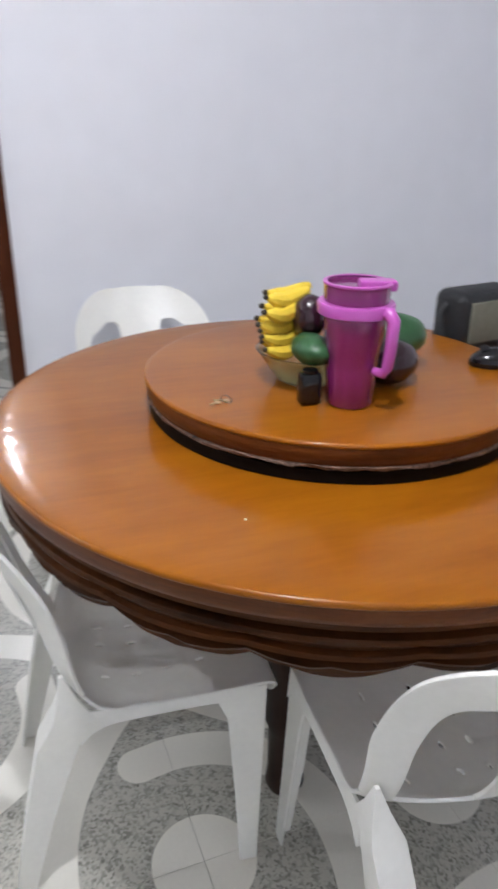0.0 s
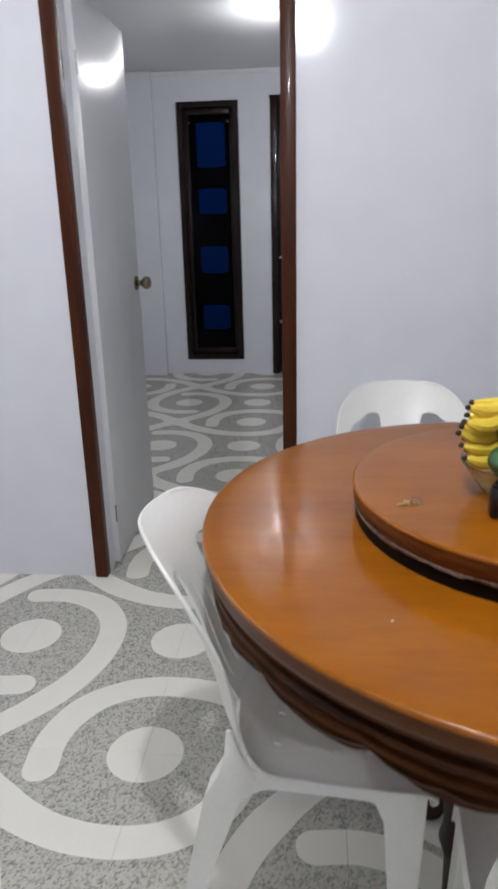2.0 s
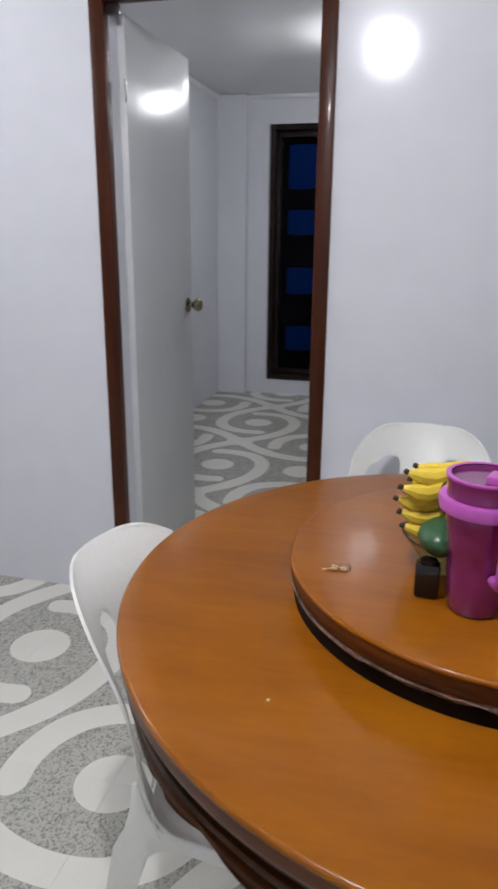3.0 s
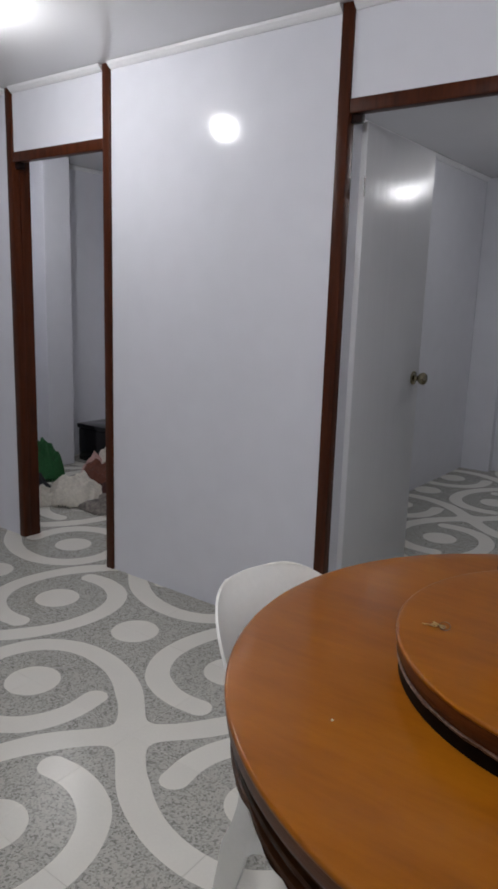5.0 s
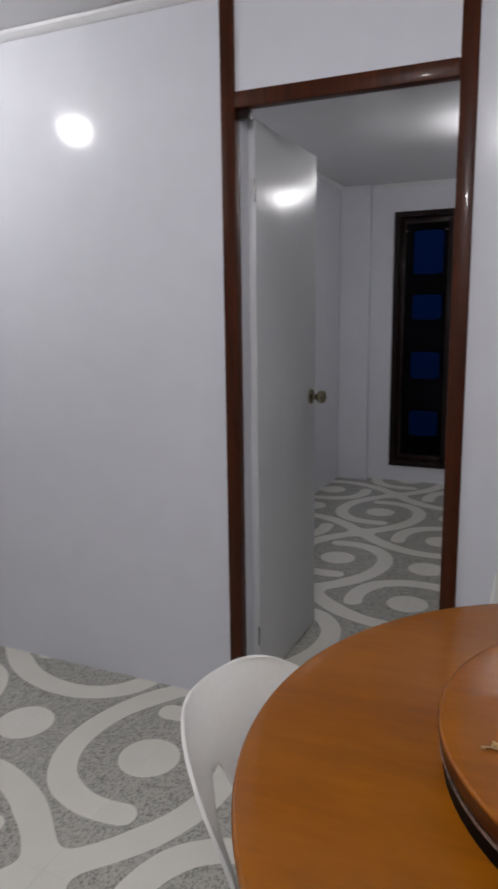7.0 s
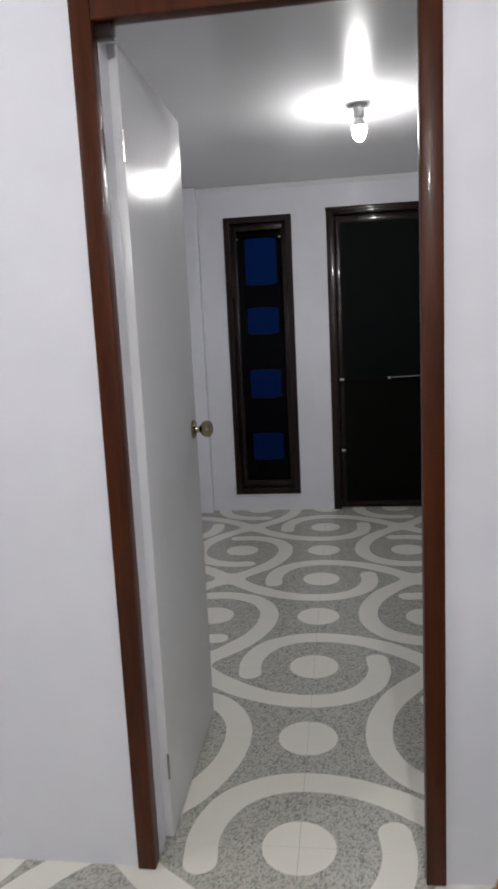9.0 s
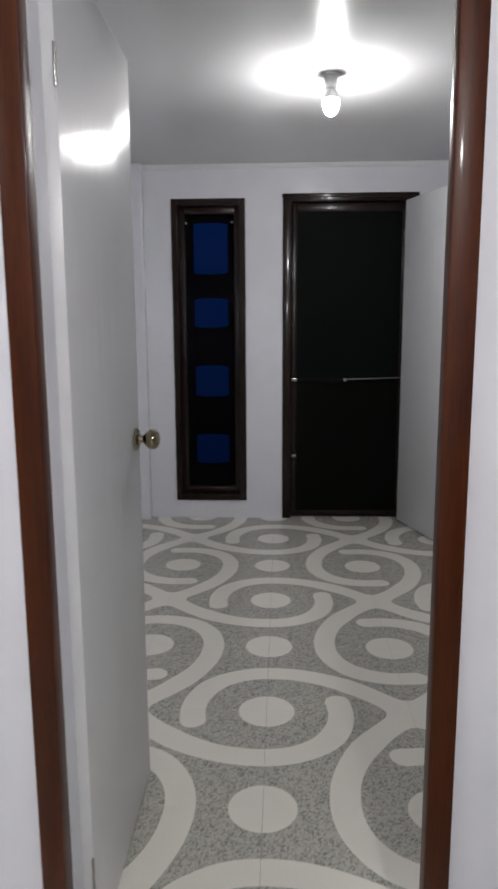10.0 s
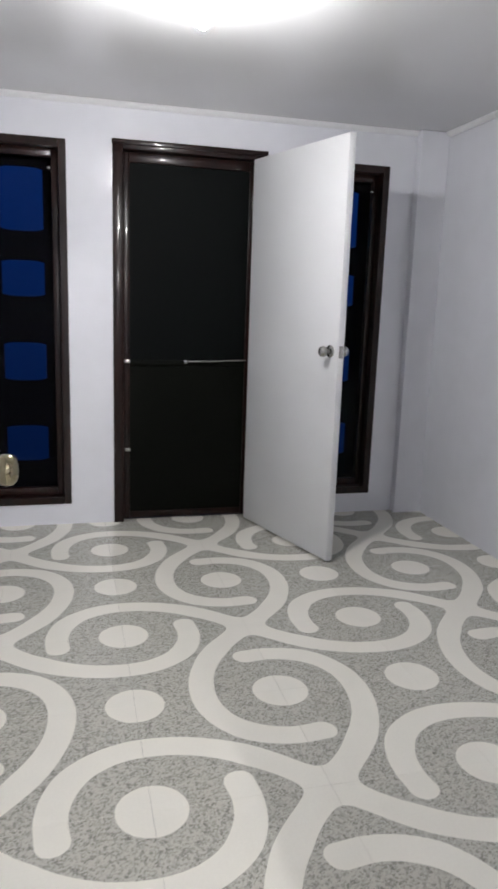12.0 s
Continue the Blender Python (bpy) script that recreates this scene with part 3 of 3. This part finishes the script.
def chair_profile():
    """Sheet from the seat's front lip, in one sweep, to the top of the back: (y, z, half width, side lip, is_back)."""
    rows = [(0.212, 0.372, 0.186, 0.0, 0), (0.226, 0.392, 0.196, 0.0, 0), (0.212, 0.407, 0.203, 0.002, 0), (0.172, 0.409, 0.208, 0.004, 0)]
    for k in range(1, 11):
        t = k / 10
        rows.append((0.172 - 0.182 * t, 0.409 - 0.018 * math.sin(math.pi * 0.5 * t), 0.208 - 0.006 * t, 0.004 + 0.014 * t, 0))
    p = [(-0.010, 0.391), (-0.105, 0.386), (-0.158, 0.435), (-0.190, 0.560)]
    for k in range(1, 15):
        t = k / 14
        w = ((1 - t) ** 3, 3 * t * (1 - t) ** 2, 3 * t * t * (1 - t), t ** 3)
        rows.append((sum(a * q[0] for a, q in zip(w, p)), sum(a * q[1] for a, q in zip(w, p)), 0.202 + 0.004 * t, 0.018 * (1 - t) + 0.010 * t, t))
    for k in range(1, 15):
        t = 0.45 * k / 5 if k < 6 else 0.45 + 0.55 * math.sin(math.pi / 2 * (k - 5) / 9)
        z = 0.560 + 0.232 * t
        d = max(0, z - (0.792 - 0.098))
        hw = 0.206 - 0.018 * t - 0.098 + math.sqrt(max(0, 0.098 ** 2 - d * d))
        rows.append((-0.190 - 0.060 * t - 0.061 * t ** 2, z, hw, 0.010 - 0.005 * t, 1))
    return rows


def plastic_chair(name, m, label):
    c = thing(name, m, label, "chair", "white plastic chairs round the table")
    rows = chair_profile()
    us = [0.05, 0.095, 0.140, 0.22, 0.30, 0.36, 0.42, 0.52, 0.55, 0.58, 0.66, 0.73, 0.80, 0.87, 0.94, 1]
    us = [-u for u in reversed(us)] + us
    for piece, lo, hi in (("seat", 0, 22), ("backrest", 21, len(rows))):
        bm = bmesh.new()
        grid = []
        for y, z, hw, lip, back in rows[lo:hi]:
            line = []
            for u in us:
                e = max(0, (abs(u) - 0.5) / 0.5) ** 3
                bow = 0.072 * u * u * back * min(1.0, hw / 0.2) ** 1.5
                line.append(bm.verts.new((u * hw, y + bow + back * lip * e, z + (1 - back) * (lip * e - 0.010 * (1 - u * u) * (0.22 - abs(y)) / 0.22))))
            grid.append(line)
        for i in range(len(grid) - 1):
            for j in range(len(us) - 1):
                u = abs(us[j] + us[j + 1]) / 2
                z = (rows[lo + i][1] + rows[lo + i + 1][1]) / 2
                if piece == "backrest" and 0.438 < z < (0.712 if u < 0.6 else 0.69) and 0.30 < u < 0.80:
                    continue
                if piece == "backrest" and 0.452 < z < 0.668 and 0.095 < u < 0.140:
                    continue
                if piece == "seat" and i in (6, 9, 12, 15) and (0.52 < u < 0.55 or 0.095 < u < 0.140):
                    continue
                bm.faces.new((grid[i][j], grid[i][j + 1], grid[i + 1][j + 1], grid[i + 1][j]))
        # round the corners of the openings
        if piece == "backrest":
            outer = {v for line in (grid[0], grid[-1]) for v in line} | {line[k] for line in grid for k in (0, -1)}
            for _ in range(3):
                moved = {}
                for v in bm.verts:
                    rim = [e.other_vert(v).co for e in v.link_edges if e.is_boundary]
                    if len(rim) == 2 and v not in outer:
                        moved[v] = v.co * 0.5 + (rim[0] + rim[1]) * 0.25
                for v, co in moved.items():
                    v.co = co
        ob = part(piece, bm, M_PLASTIC, c, smooth=50)
        su = ob.modifiers.new("smooth", "SUBSURF")
        su.levels = su.render_levels = 1
        so = ob.modifiers.new("thick", "SOLIDIFY")
        so.thickness, so.offset = 0.0055, 0
        be = ob.modifiers.new("round", "BEVEL")
        be.width, be.segments, be.limit_method = 0.0016, 2, "ANGLE"
    # thin arched rim below each side of the seat
    for sx in (-1, 1):
        bm = bmesh.new()
        rows2 = []
        for k in range(17):
            t = k / 16
            y = -0.100 + 0.285 * t
            top = 0.4135 - 0.012 * (1 - t) + 0.05 * max(0, 0.3 - t) ** 1.3
            low = top - 0.020 - 0.045 * abs(2 * t - 1) ** 5
            x = sx * (0.199 + 0.008 * t)
            rows2.append([bm.verts.new((x - sx * 0.006, y, top - 0.002)), bm.verts.new((x, y, top)), bm.verts.new((x + sx * 0.004, y, low)), bm.verts.new((x - sx * 0.002, y, low))])
        for a, b in zip(rows2, rows2[1:]):
            for k in range(4):
                bm.faces.new((a[k], a[(k + 1) % 4], b[(k + 1) % 4], b[k]))
        bm.faces.new(rows2[0])
        bm.faces.new(rows2[-1])
        part("side_rim", bm, M_PLASTIC, c, smooth=50)
    # legs of angled section: the front pair splayed, the rear pair rising as a wedge up the sides of the back
    for sx in (-1, 1):
        for sy, stations in ((1, ((0.400, 0.198, 0.206, 0.085), (0.34, 0.201, 0.204, 0.060), (0.17, 0.208, 0.198, 0.043), (0.0, 0.217, 0.192, 0.029))),
                             (-1, ((0.485, 0.198, -0.124, 0.006), (0.44, 0.200, -0.128, 0.026), (0.395, 0.202, -0.140, 0.060), (0.34, 0.196, -0.168, 0.058), (0.17, 0.187, -0.205, 0.042), (0.0, 0.181, -0.236, 0.030)))):
            bm = bmesh.new()
            rings = []
            for z, cx, cy, w in stations:
                th = 0.006
                inner = min(w, 0.05)
                rings.append([bm.verts.new((sx * cx + dx, cy + dy, z)) for dx, dy in ((0, 0), (-sx * inner, 0), (-sx * inner, -sy * th), (-sx * th, -sy * th), (-sx * th, -sy * w * 1.1), (0, -sy * w * 1.1))])
            for a, b in zip(rings, rings[1:]):
                for k in range(6):
                    bm.faces.new((a[k], a[(k + 1) % 6], b[(k + 1) % 6], b[k]))
            bm.faces.new(rings[0])
            bm.faces.new(rings[-1])
            be = part("leg", bm, M_PLASTIC, c, smooth=40).modifiers.new("round", "BEVEL")
            be.width, be.segments, be.limit_method = 0.0025, 2, "ANGLE"
    return c


# the chair faces local +y
chair = plastic_chair("plastic_chair", pose(0.426, -2.290, 0, 0, 0, -96), "white plastic chair tucked under the round table")
tagged(copy_thing(chair, pose(0.685, -1.545, 0, 0, 0, 180)), "white plastic chair between the table and the wall")
tagged(copy_thing(chair, pose(0.842, -2.704, 0, 0, 0, -6)), "white plastic chair with its back to the room")

# ---- things on the turntable ----
mug = thing("insulated_mug", pose(0.772, -2.414, ZS) @ Matrix.Scale(0.95, 4), "purple plastic insulated mug with lid and handle", "mug")
part("body", lathe([(0, 0.001), (0.036, 0.001), (0.039, 0.005), (0.042, 0.06), (0.044, 0.088), (0.0455, 0.091), (0.050, 0.145), (0.050, 0.15), (0, 0.15)], 48, caps=False), M_MUG, mug, "violet translucent-looking plastic", smooth=40)
part("collar", lathe([(0.0, 0.150), (0.056, 0.150), (0.060, 0.152), (0.062, 0.166), (0.060, 0.170), (0.052, 0.1705), (0, 0.1705)], 48, caps=False), M_MUGLID, mug, "pinkish collar of the lid", smooth=40)
part("lid", lathe([(0.0, 0.171), (0.0515, 0.171), (0.0525, 0.193), (0.0535, 0.197), (0.0515, 0.199), (0.0475, 0.198), (0.0465, 0.1945), (0, 0.193)], 48, caps=False), M_MUG, mug, "violet lid with a raised rim", smooth=40)
part("rim", lathe([(0.0470, 0.1975), (0.0540, 0.1975), (0.0545, 0.2005), (0.0515, 0.202), (0.0475, 0.2005)], 48, caps=False), M_MUGLID, mug, "pinkish raised rim", smooth=50)
part("spout_tab", box(0.002, 0.060, -0.017, 0.017, 0.1875, 0.2035, 0.004), M_MUGLID, mug, "flat pinkish drinking tab", smooth=40).matrix_basis = pose(0, 0, 0, 0, 0, -20)
hx, hy = math.cos(radians(-68)), math.sin(radians(-68))
part("handle", tube([(r * hx, r * hy, z) for r, z in ((0.052, 0.160), (0.066, 0.161), (0.074, 0.152), (0.074, 0.115), (0.071, 0.078), (0.064, 0.066), (0.046, 0.066))], [0.010, 0.011, 0.0105, 0.0095, 0.009, 0.008, 0.007], 12), M_MUGLID, mug, "flat vertical handle", smooth=60)

bowl = thing("fruit_bowl", pose(0.757, -2.295, ZS), "yellowish translucent plastic bowl under the fruit", "bowl")
part("shell", lathe([(0, 0.001), (0.045, 0.001), (0.055, 0.006), (0.082, 0.045), (0.090, 0.055), (0.087, 0.056), (0.079, 0.046), (0.053, 0.009), (0, 0.005)], 48, caps=False), M_BOWL, bowl, smooth=50)

ban = thing("banana_bunch", pose(0.703, -2.285, ZS + 0.052), "bunch of small ripe yellow bananas", "banana")
random.seed(5)
for row in range(2):
    for k in range(5):
        z = 0.012 + 0.021 * k
        y0 = -0.028 + 0.040 * row + random.uniform(-0.006, 0.006)
        ln = 0.060 + random.uniform(-0.01, 0.008)
        x0 = -0.038 + 0.006 * abs(k - 2) + 0.012 * row
        pts = [(x0 - 0.006, y0 - 0.004, z + 0.002), (x0, y0 - 0.003, z), (x0 + 0.012, y0, z - 0.004), (x0 + ln * 0.5, y0 + 0.010, z - 0.008), (x0 + ln, y0 + 0.012, z + 0.002), (x0 + ln + 0.012, y0 + 0.010, z + 0.008)]
        bn = part("banana", tube(pts, [0.004, 0.007, 0.0125, 0.0145, 0.011, 0.005], 9), M_BANANA, ban, smooth=35)
        part("tip", blob(0.0055, 0.005, 0.005, (x0 - 0.009, y0 - 0.005, z + 0.003), 0.2, k, sub=1), M_BANTIP, bn, "dry black tip")

tagged(part("eggplant", blob(0.029, 0.031, 0.036, (0.744, -2.315, ZS + 0.116), 0.05, 3), M_EGG, smooth=60), "round glossy dark purple eggplant in the bowl", "eggplant")
tagged(part("mango", blob(0.030, 0.044, 0.024, (0.722, -2.374, ZS + 0.080), 0.08, 4), M_GREEN, smooth=60), "green unripe mango in the bowl", "mango")
tagged(part("green_papaya", blob(0.060, 0.043, 0.042, (0.925, -2.290, ZS + 0.060), 0.08, 6), M_GREEN, smooth=60), "green unripe papaya behind the mug", "papaya")
tagged(part("dark_fruit", blob(0.050, 0.044, 0.040, (0.880, -2.352, ZS + 0.038), 0.06, 9, ZS + 0.001), M_EGG, smooth=60), "dark round fruit lying behind the mug", "fruit")
jar = thing("small_bottle", pose(0.709, -2.400, ZS), "small glossy black bottle beside the mug", "bottle")
part("body", box(-0.017, 0.017, -0.012, 0.012, 0.001, 0.052, 0.005), M_BLACK, jar, smooth=40)
part("cap", lathe([(0, 0.052), (0.012, 0.052), (0.012, 0.056), (0, 0.057)], 16, caps=False), M_BLACK, jar, "glossy black cap", smooth=40)

keys = thing("keys", pose(0.580, -2.356, ZS, 0, 0, 12) @ Matrix.Scale(0.55, 4), "two small brass keys lying on the turntable", "keys")
for dx, a in ((-0.012, 20), (0.014, -25)):
    bm = lathe([(0.004, 0.001), (0.009, 0.001), (0.009, 0.0035), (0.004, 0.0035)], 16, caps=False)
    box(-0.034, -0.008, -0.0025, 0.0025, 0.001, 0.003, bm=bm)
    box(-0.030, -0.026, -0.006, -0.0026, 0.001, 0.003, bm=bm)
    part("key", bm, M_BRASS, keys).matrix_basis = pose(dx, 0, 0.003, 4, 6, a)
part("ring", tube([(0.016 * math.cos(t), 0.016 * math.sin(t), 0.006 + 0.003 * math.sin(t)) for t in (2 * math.pi * k / 16 for k in range(17))], [0.001] * 17, 6), M_CHROME, keys, "thin wire ring").matrix_basis = pose(0.018, 0.004, 0.002, 12, 0, 0)

ms = thing("computer_mouse", pose(1.125, -2.335, ZS, 0, 0, -20), "black computer mouse lying on the turntable", "mouse")
part("shell", blob(0.055, 0.031, 0.032, (0, 0, 0.004), 0.02, 2, 0.001), M_BLACK, ms, smooth=60)
part("wheel", tube([(-0.028, -0.004, 0.031), (-0.028, 0.004, 0.031)], [0.008, 0.008], 14), M_BAG, ms, smooth=40)

bag = thing("camera_bag", pose(1.285, -2.06, 0.7805, 0, 0, 10), "black nylon pouch with a grey-green front panel", "bag")
part("body", box(-0.095, 0.095, -0.045, 0.045, 0.001, 0.145, 0.022, 4), M_BAG, bag, smooth=50)
part("front_panel", box(-0.070, 0.075, -0.051, -0.0455, 0.035, 0.125, 0.002, 2), M_OLIVE, bag, "grey-green front panel", smooth=40)
part("strap", tube([(-0.09, 0.0, 0.12), (-0.112, 0.0, 0.10), (-0.114, -0.01, 0.05), (-0.10, -0.03, 0.012)], [0.007, 0.008, 0.008, 0.007], 8, squash=0.35), M_BAG, bag, smooth=50)

tagged(part("snack_packet", blob(0.060, 0.026, 0.012, (1.185, -1.945, 0.7925), 0.15, 12, 0.781, freq=4), M_CREAM, smooth=50), "crumpled cream and white snack packet on the table", "packet")

tagged(part("crumb", blob(0.0024, 0.0018, 0.0016, (0.530, -2.598, 0.7815), 0.3, 21, 0.7802, sub=1), M_CREAM, smooth=60), "tiny pale crumb lying on the varnished tabletop", "crumb")

# ---- heap in the bedroom ----


def cloth_heap(name, at, size, material, label, seed, category="clothes"):
    bm = bmesh.new()
    n = 46
    grid = []
    for i in range(n + 1):
        row = []
        for j in range(n + 1):
            u, v = 2 * i / n - 1, 2 * j / n - 1
            r = math.hypot(u, v)
            p = Vector((u * 2.1 + seed, v * 2.1, seed * 1.7))
            dome = max(0, 1 - r ** 2.8) ** 0.7
            z = dome * (0.74 + 0.45 * noise.noise(p) + 0.20 * noise.noise(p * 2.3) + 0.10 * noise.noise(Vector((p.x * 6, p.y * 2.2, p.z)))) + 0.12 * dome ** 0.4 * (0.5 - abs(noise.noise(p * 2.2))) + 0.003
            w = 1 + 0.18 * noise.noise(Vector((u, v, seed)) * 1.7)
            row.append(bm.verts.new((at[0] + u * size[0] * w, at[1] + v * size[1] * w, at[2] + max(0.002, z * size[2]))))
        grid.append(row)
    for i in range(n):
        for j in range(n):
            u, v = 2 * (i + 0.5) / n - 1, 2 * (j + 0.5) / n - 1
            if math.hypot(u, v) < 1.0:
                bm.faces.new((grid[i][j], grid[i + 1][j], grid[i + 1][j + 1], grid[i][j + 1]))
    bmesh.ops.delete(bm, geom=[v for v in bm.verts if not v.link_faces], context="VERTS")
    ob = part(name, bm, material, smooth=180)
    su = ob.modifiers.new("soft", "SUBSURF")
    su.levels = su.render_levels = 1
    so = ob.modifiers.new("thick", "SOLIDIFY")
    so.thickness = 0.006
    return tagged(ob, label, category)


cloth_heap("folded_mat", (-2.38, -0.40, 0), (0.27, 0.16, 0.085), M_MAT, "patterned folded floor mat under the clothes", 1.3, "mat")
cloth_heap("white_clothes", (-2.66, -0.44, 0.0), (0.21, 0.19, 0.20), M_CLOTH_W, "crumpled off-white clothes heaped on the floor", 2.9)
cloth_heap("hanging_shirt", (-2.76, -0.62, 0.0), (0.10, 0.15, 0.11), M_CLOTH_W, "off-white shirt sleeve trailing on the floor", 6.4)
cloth_heap("brown_clothes", (-2.72, -0.10, 0.0), (0.24, 0.20, 0.23), M_CLOTH_R, "rust-brown clothes heaped on a mat", 5.2)
cloth_heap("dark_clothes", (-2.86, -0.58, 0.0), (0.10, 0.09, 0.17), M_BAG, "small dark garment lying against the heap", 3.3)
cloth_heap("maroon_clothes", (-2.50, -0.24, 0.0), (0.13, 0.12, 0.19), M_CLOTH_M, "dark maroon clothes on the heap", 8.4)
cloth_heap("light_clothes", (-2.84, 0.10, 0.0), (0.22, 0.16, 0.26), M_CLOTH_W, "light folded clothes on the heap", 7.7)
cloth_heap("pink_clothes", (-2.98, 0.00, 0.0), (0.12, 0.10, 0.22), M_CLOTH_P, "pale pink garment among the clothes", 9.6)
cloth_heap("green_bag", (-3.30, -0.22, 0), (0.16, 0.15, 0.33), M_CLOTH_G, "dark green cloth bag standing on the bedroom floor", 4.1, "bag")
chest = thing("storage_box", pose(-3.33, 0.52, 0), "dark storage box behind the clothes heap", "box")
part("body", box(-0.25, 0.25, -0.17, 0.17, 0.001, 0.27, 0.012), M_BLACK, chest, smooth=40)
part("lid", box(-0.26, 0.26, -0.18, 0.18, 0.271, 0.31, 0.010), M_BLACK, chest, smooth=40)

# ---- floor: half-metre printed tiles, each one an object ----
P = 0.5
ground = structure("floor", box(XL - 0.1, XA + 0.1, YBACK - 0.1, YFAR + 0.12, -0.10, -0.0035), M_GROUT, "grey and white swirl-patterned glazed tile floor", "floor")

ARM = [(-0.50, -0.13), (-0.515, 0.03), (-0.48, 0.20), (-0.38, 0.37), (-0.23, 0.48), (-0.06, 0.53), (0.14, 0.53), (0.34, 0.485), (0.54, 0.39), (0.74, 0.25), (1.0, 0.0)]


def rounded(pts, steps=4):
    """A smooth curve through the points."""
    out = []
    for k in range(len(pts) - 1):
        p = [Vector(pts[min(max(k + d, 0), len(pts) - 1)]) for d in (-1, 0, 1, 2)]
        for q in range(steps):
            t = q / steps
            out.append(tuple(0.5 * (2 * p[1] + (p[2] - p[0]) * t + (2 * p[0] - 5 * p[1] + 4 * p[2] - p[3]) * t ** 2 + (3 * p[1] - p[0] - 3 * p[2] + p[3]) * t ** 3)))
    return out + [pts[-1]]


ARM = rounded(ARM)


def print_field(x, y):
    """Below zero inside the white print; tile corners are swirl, crossing, swirl, lone dot."""
    def seg(ax, ay, bx, by):
        t = np.clip(((x - ax) * (bx - ax) + (y - ay) * (by - ay)) / ((bx - ax) ** 2 + (by - ay) ** 2), 0, 1)
        return np.hypot(x - ax - t * (bx - ax), y - ay - t * (by - ay))
    dots = np.full_like(x, 9.0)
    arms = []
    for i in range(-2, 4):
        for j in range(-2, 4):
            if i % 2 == 1 and j % 2 == 0:
                continue
            dots = np.minimum(dots, np.hypot(x - i, y - j) - 0.195)
            if (i + j) % 2 == 0:
                for s in (1, -1):
                    pts = [(s * a, s * b) for a, b in ARM]
                    if i % 2:
                        pts = [(-b, a) for a, b in pts]
                    d = np.full_like(x, 9.0)
                    for p, q in zip(pts, pts[1:]):
                        d = np.minimum(d, seg(i + p[0], j + p[1], i + q[0], j + q[1]))
                    arms.append(d - 0.088)
    k = 0.035
    soft = -k * np.log(sum(np.exp(-np.clip(a, -1, 1.2) / k) for a in arms))
    return np.minimum(dots, soft)


def tile_mesh():
    """One tile as a flat cut-out of two glazes, with its edge turned down."""
    n = 56
    half = 0.5 - 0.0009
    axis = np.linspace(0.5 - half, 0.5 + half, n + 1)
    gx, gy = np.meshgrid(axis, axis, indexing="ij")
    f = print_field(gx, gy)
    f[np.abs(f) < 1e-4] = 1e-4
    verts, index, faces, mats = [], {}, [], []

    def vert(key, x, y):
        if key not in index:
            index[key] = len(verts)
            verts.append(((x - 0.5) * P, (y - 0.5) * P, 0.0))
        return index[key]
    for i in range(n):
        for j in range(n):
            corner = [(i, j), (i + 1, j), (i + 1, j + 1), (i, j + 1)]
            white, grey = [], []
            for c, d in zip(corner, corner[1:] + corner[:1]):
                fc, fd = f[c], f[d]
                v = vert(c, axis[c[0]], axis[c[1]])
                (white if fc < 0 else grey).append(v)
                if fc * fd < 0:
                    t = fc / (fc - fd)
                    e = vert(tuple(sorted((c, d))), axis[c[0]] + t * (axis[d[0]] - axis[c[0]]), axis[c[1]] + t * (axis[d[1]] - axis[c[1]]))
                    white.append(e)
                    grey.append(e)
            for loop, slot in ((white, 0), (grey, 1)):
                if len(loop) >= 3:
                    faces.append(loop)
                    mats.append(slot)
    # turned-down edge
    rim = [(i, 0) for i in range(n)] + [(n, j) for j in range(n)] + [(i, n) for i in range(n, 0, -1)] + [(0, j) for j in range(n, 0, -1)]
    low = []
    for c in rim:
        low.append(len(verts))
        x, y, _ = verts[index[c]]
        verts.append((x, y, -0.008))
    for k in range(len(rim)):
        q = (k + 1) % len(rim)
        faces.append([index[rim[q]], index[rim[k]], low[k], low[q]])
        mats.append(0)
    me = bpy.data.meshes.new("tile")
    me.from_pydata(verts, [], faces)
    me.polygons.foreach_set("material_index", mats)
    me.materials.append(M_WHITE)
    me.materials.append(M_GREY)
    me.update()
    return me


TILE = tile_mesh()
TURN = {(0, 0): 0, (1, 0): -90, (1, 1): 180, (0, 1): 90}


def cut_tile(m, x0, x1, y0, y1):
    """A tile trimmed at the outer walls."""
    bm = bmesh.new()
    bm.from_mesh(TILE)
    inv = m.inverted()
    for p, nrm in (((x0, 0, 0), (-1, 0, 0)), ((x1, 0, 0), (1, 0, 0)), ((0, y0, 0), (0, -1, 0)), ((0, y1, 0), (0, 1, 0))):
        bmesh.ops.bisect_plane(bm, geom=bm.verts[:] + bm.edges[:] + bm.faces[:], plane_co=inv @ Vector(p), plane_no=inv.to_3x3() @ Vector(nrm), clear_outer=True)
    me = bpy.data.meshes.new("tile")
    bm.to_mesh(me)
    bm.free()
    me.materials.append(M_WHITE)
    me.materials.append(M_GREY)
    return me


FX0, FX1, FY0, FY1 = XL - 0.05, XA + 0.05, YBACK - 0.05, YFAR + 0.05
for i in range(-8, 6):
    for j in range(-10, 6):
        x, y = (i + 0.5) * P, (j + 0.5) * P
        if x + P / 2 <= FX0 or x - P / 2 >= FX1 or y + P / 2 <= FY0 or y - P / 2 >= FY1:
            continue
        if (x < -1.3 and y > 1.6) or (x > 2.3 and y > -1.0):
            continue
        m = pose(x, y, 0, 0, 0, TURN[(i % 2, j % 2)])
        inside = x - P / 2 >= FX0 and x + P / 2 <= FX1 and y - P / 2 >= FY0 and y + P / 2 <= FY1
        t = new("tile", TILE if inside else cut_tile(m, FX0, FX1, FY0, FY1))
        t.matrix_basis = m
        t.parent = ground
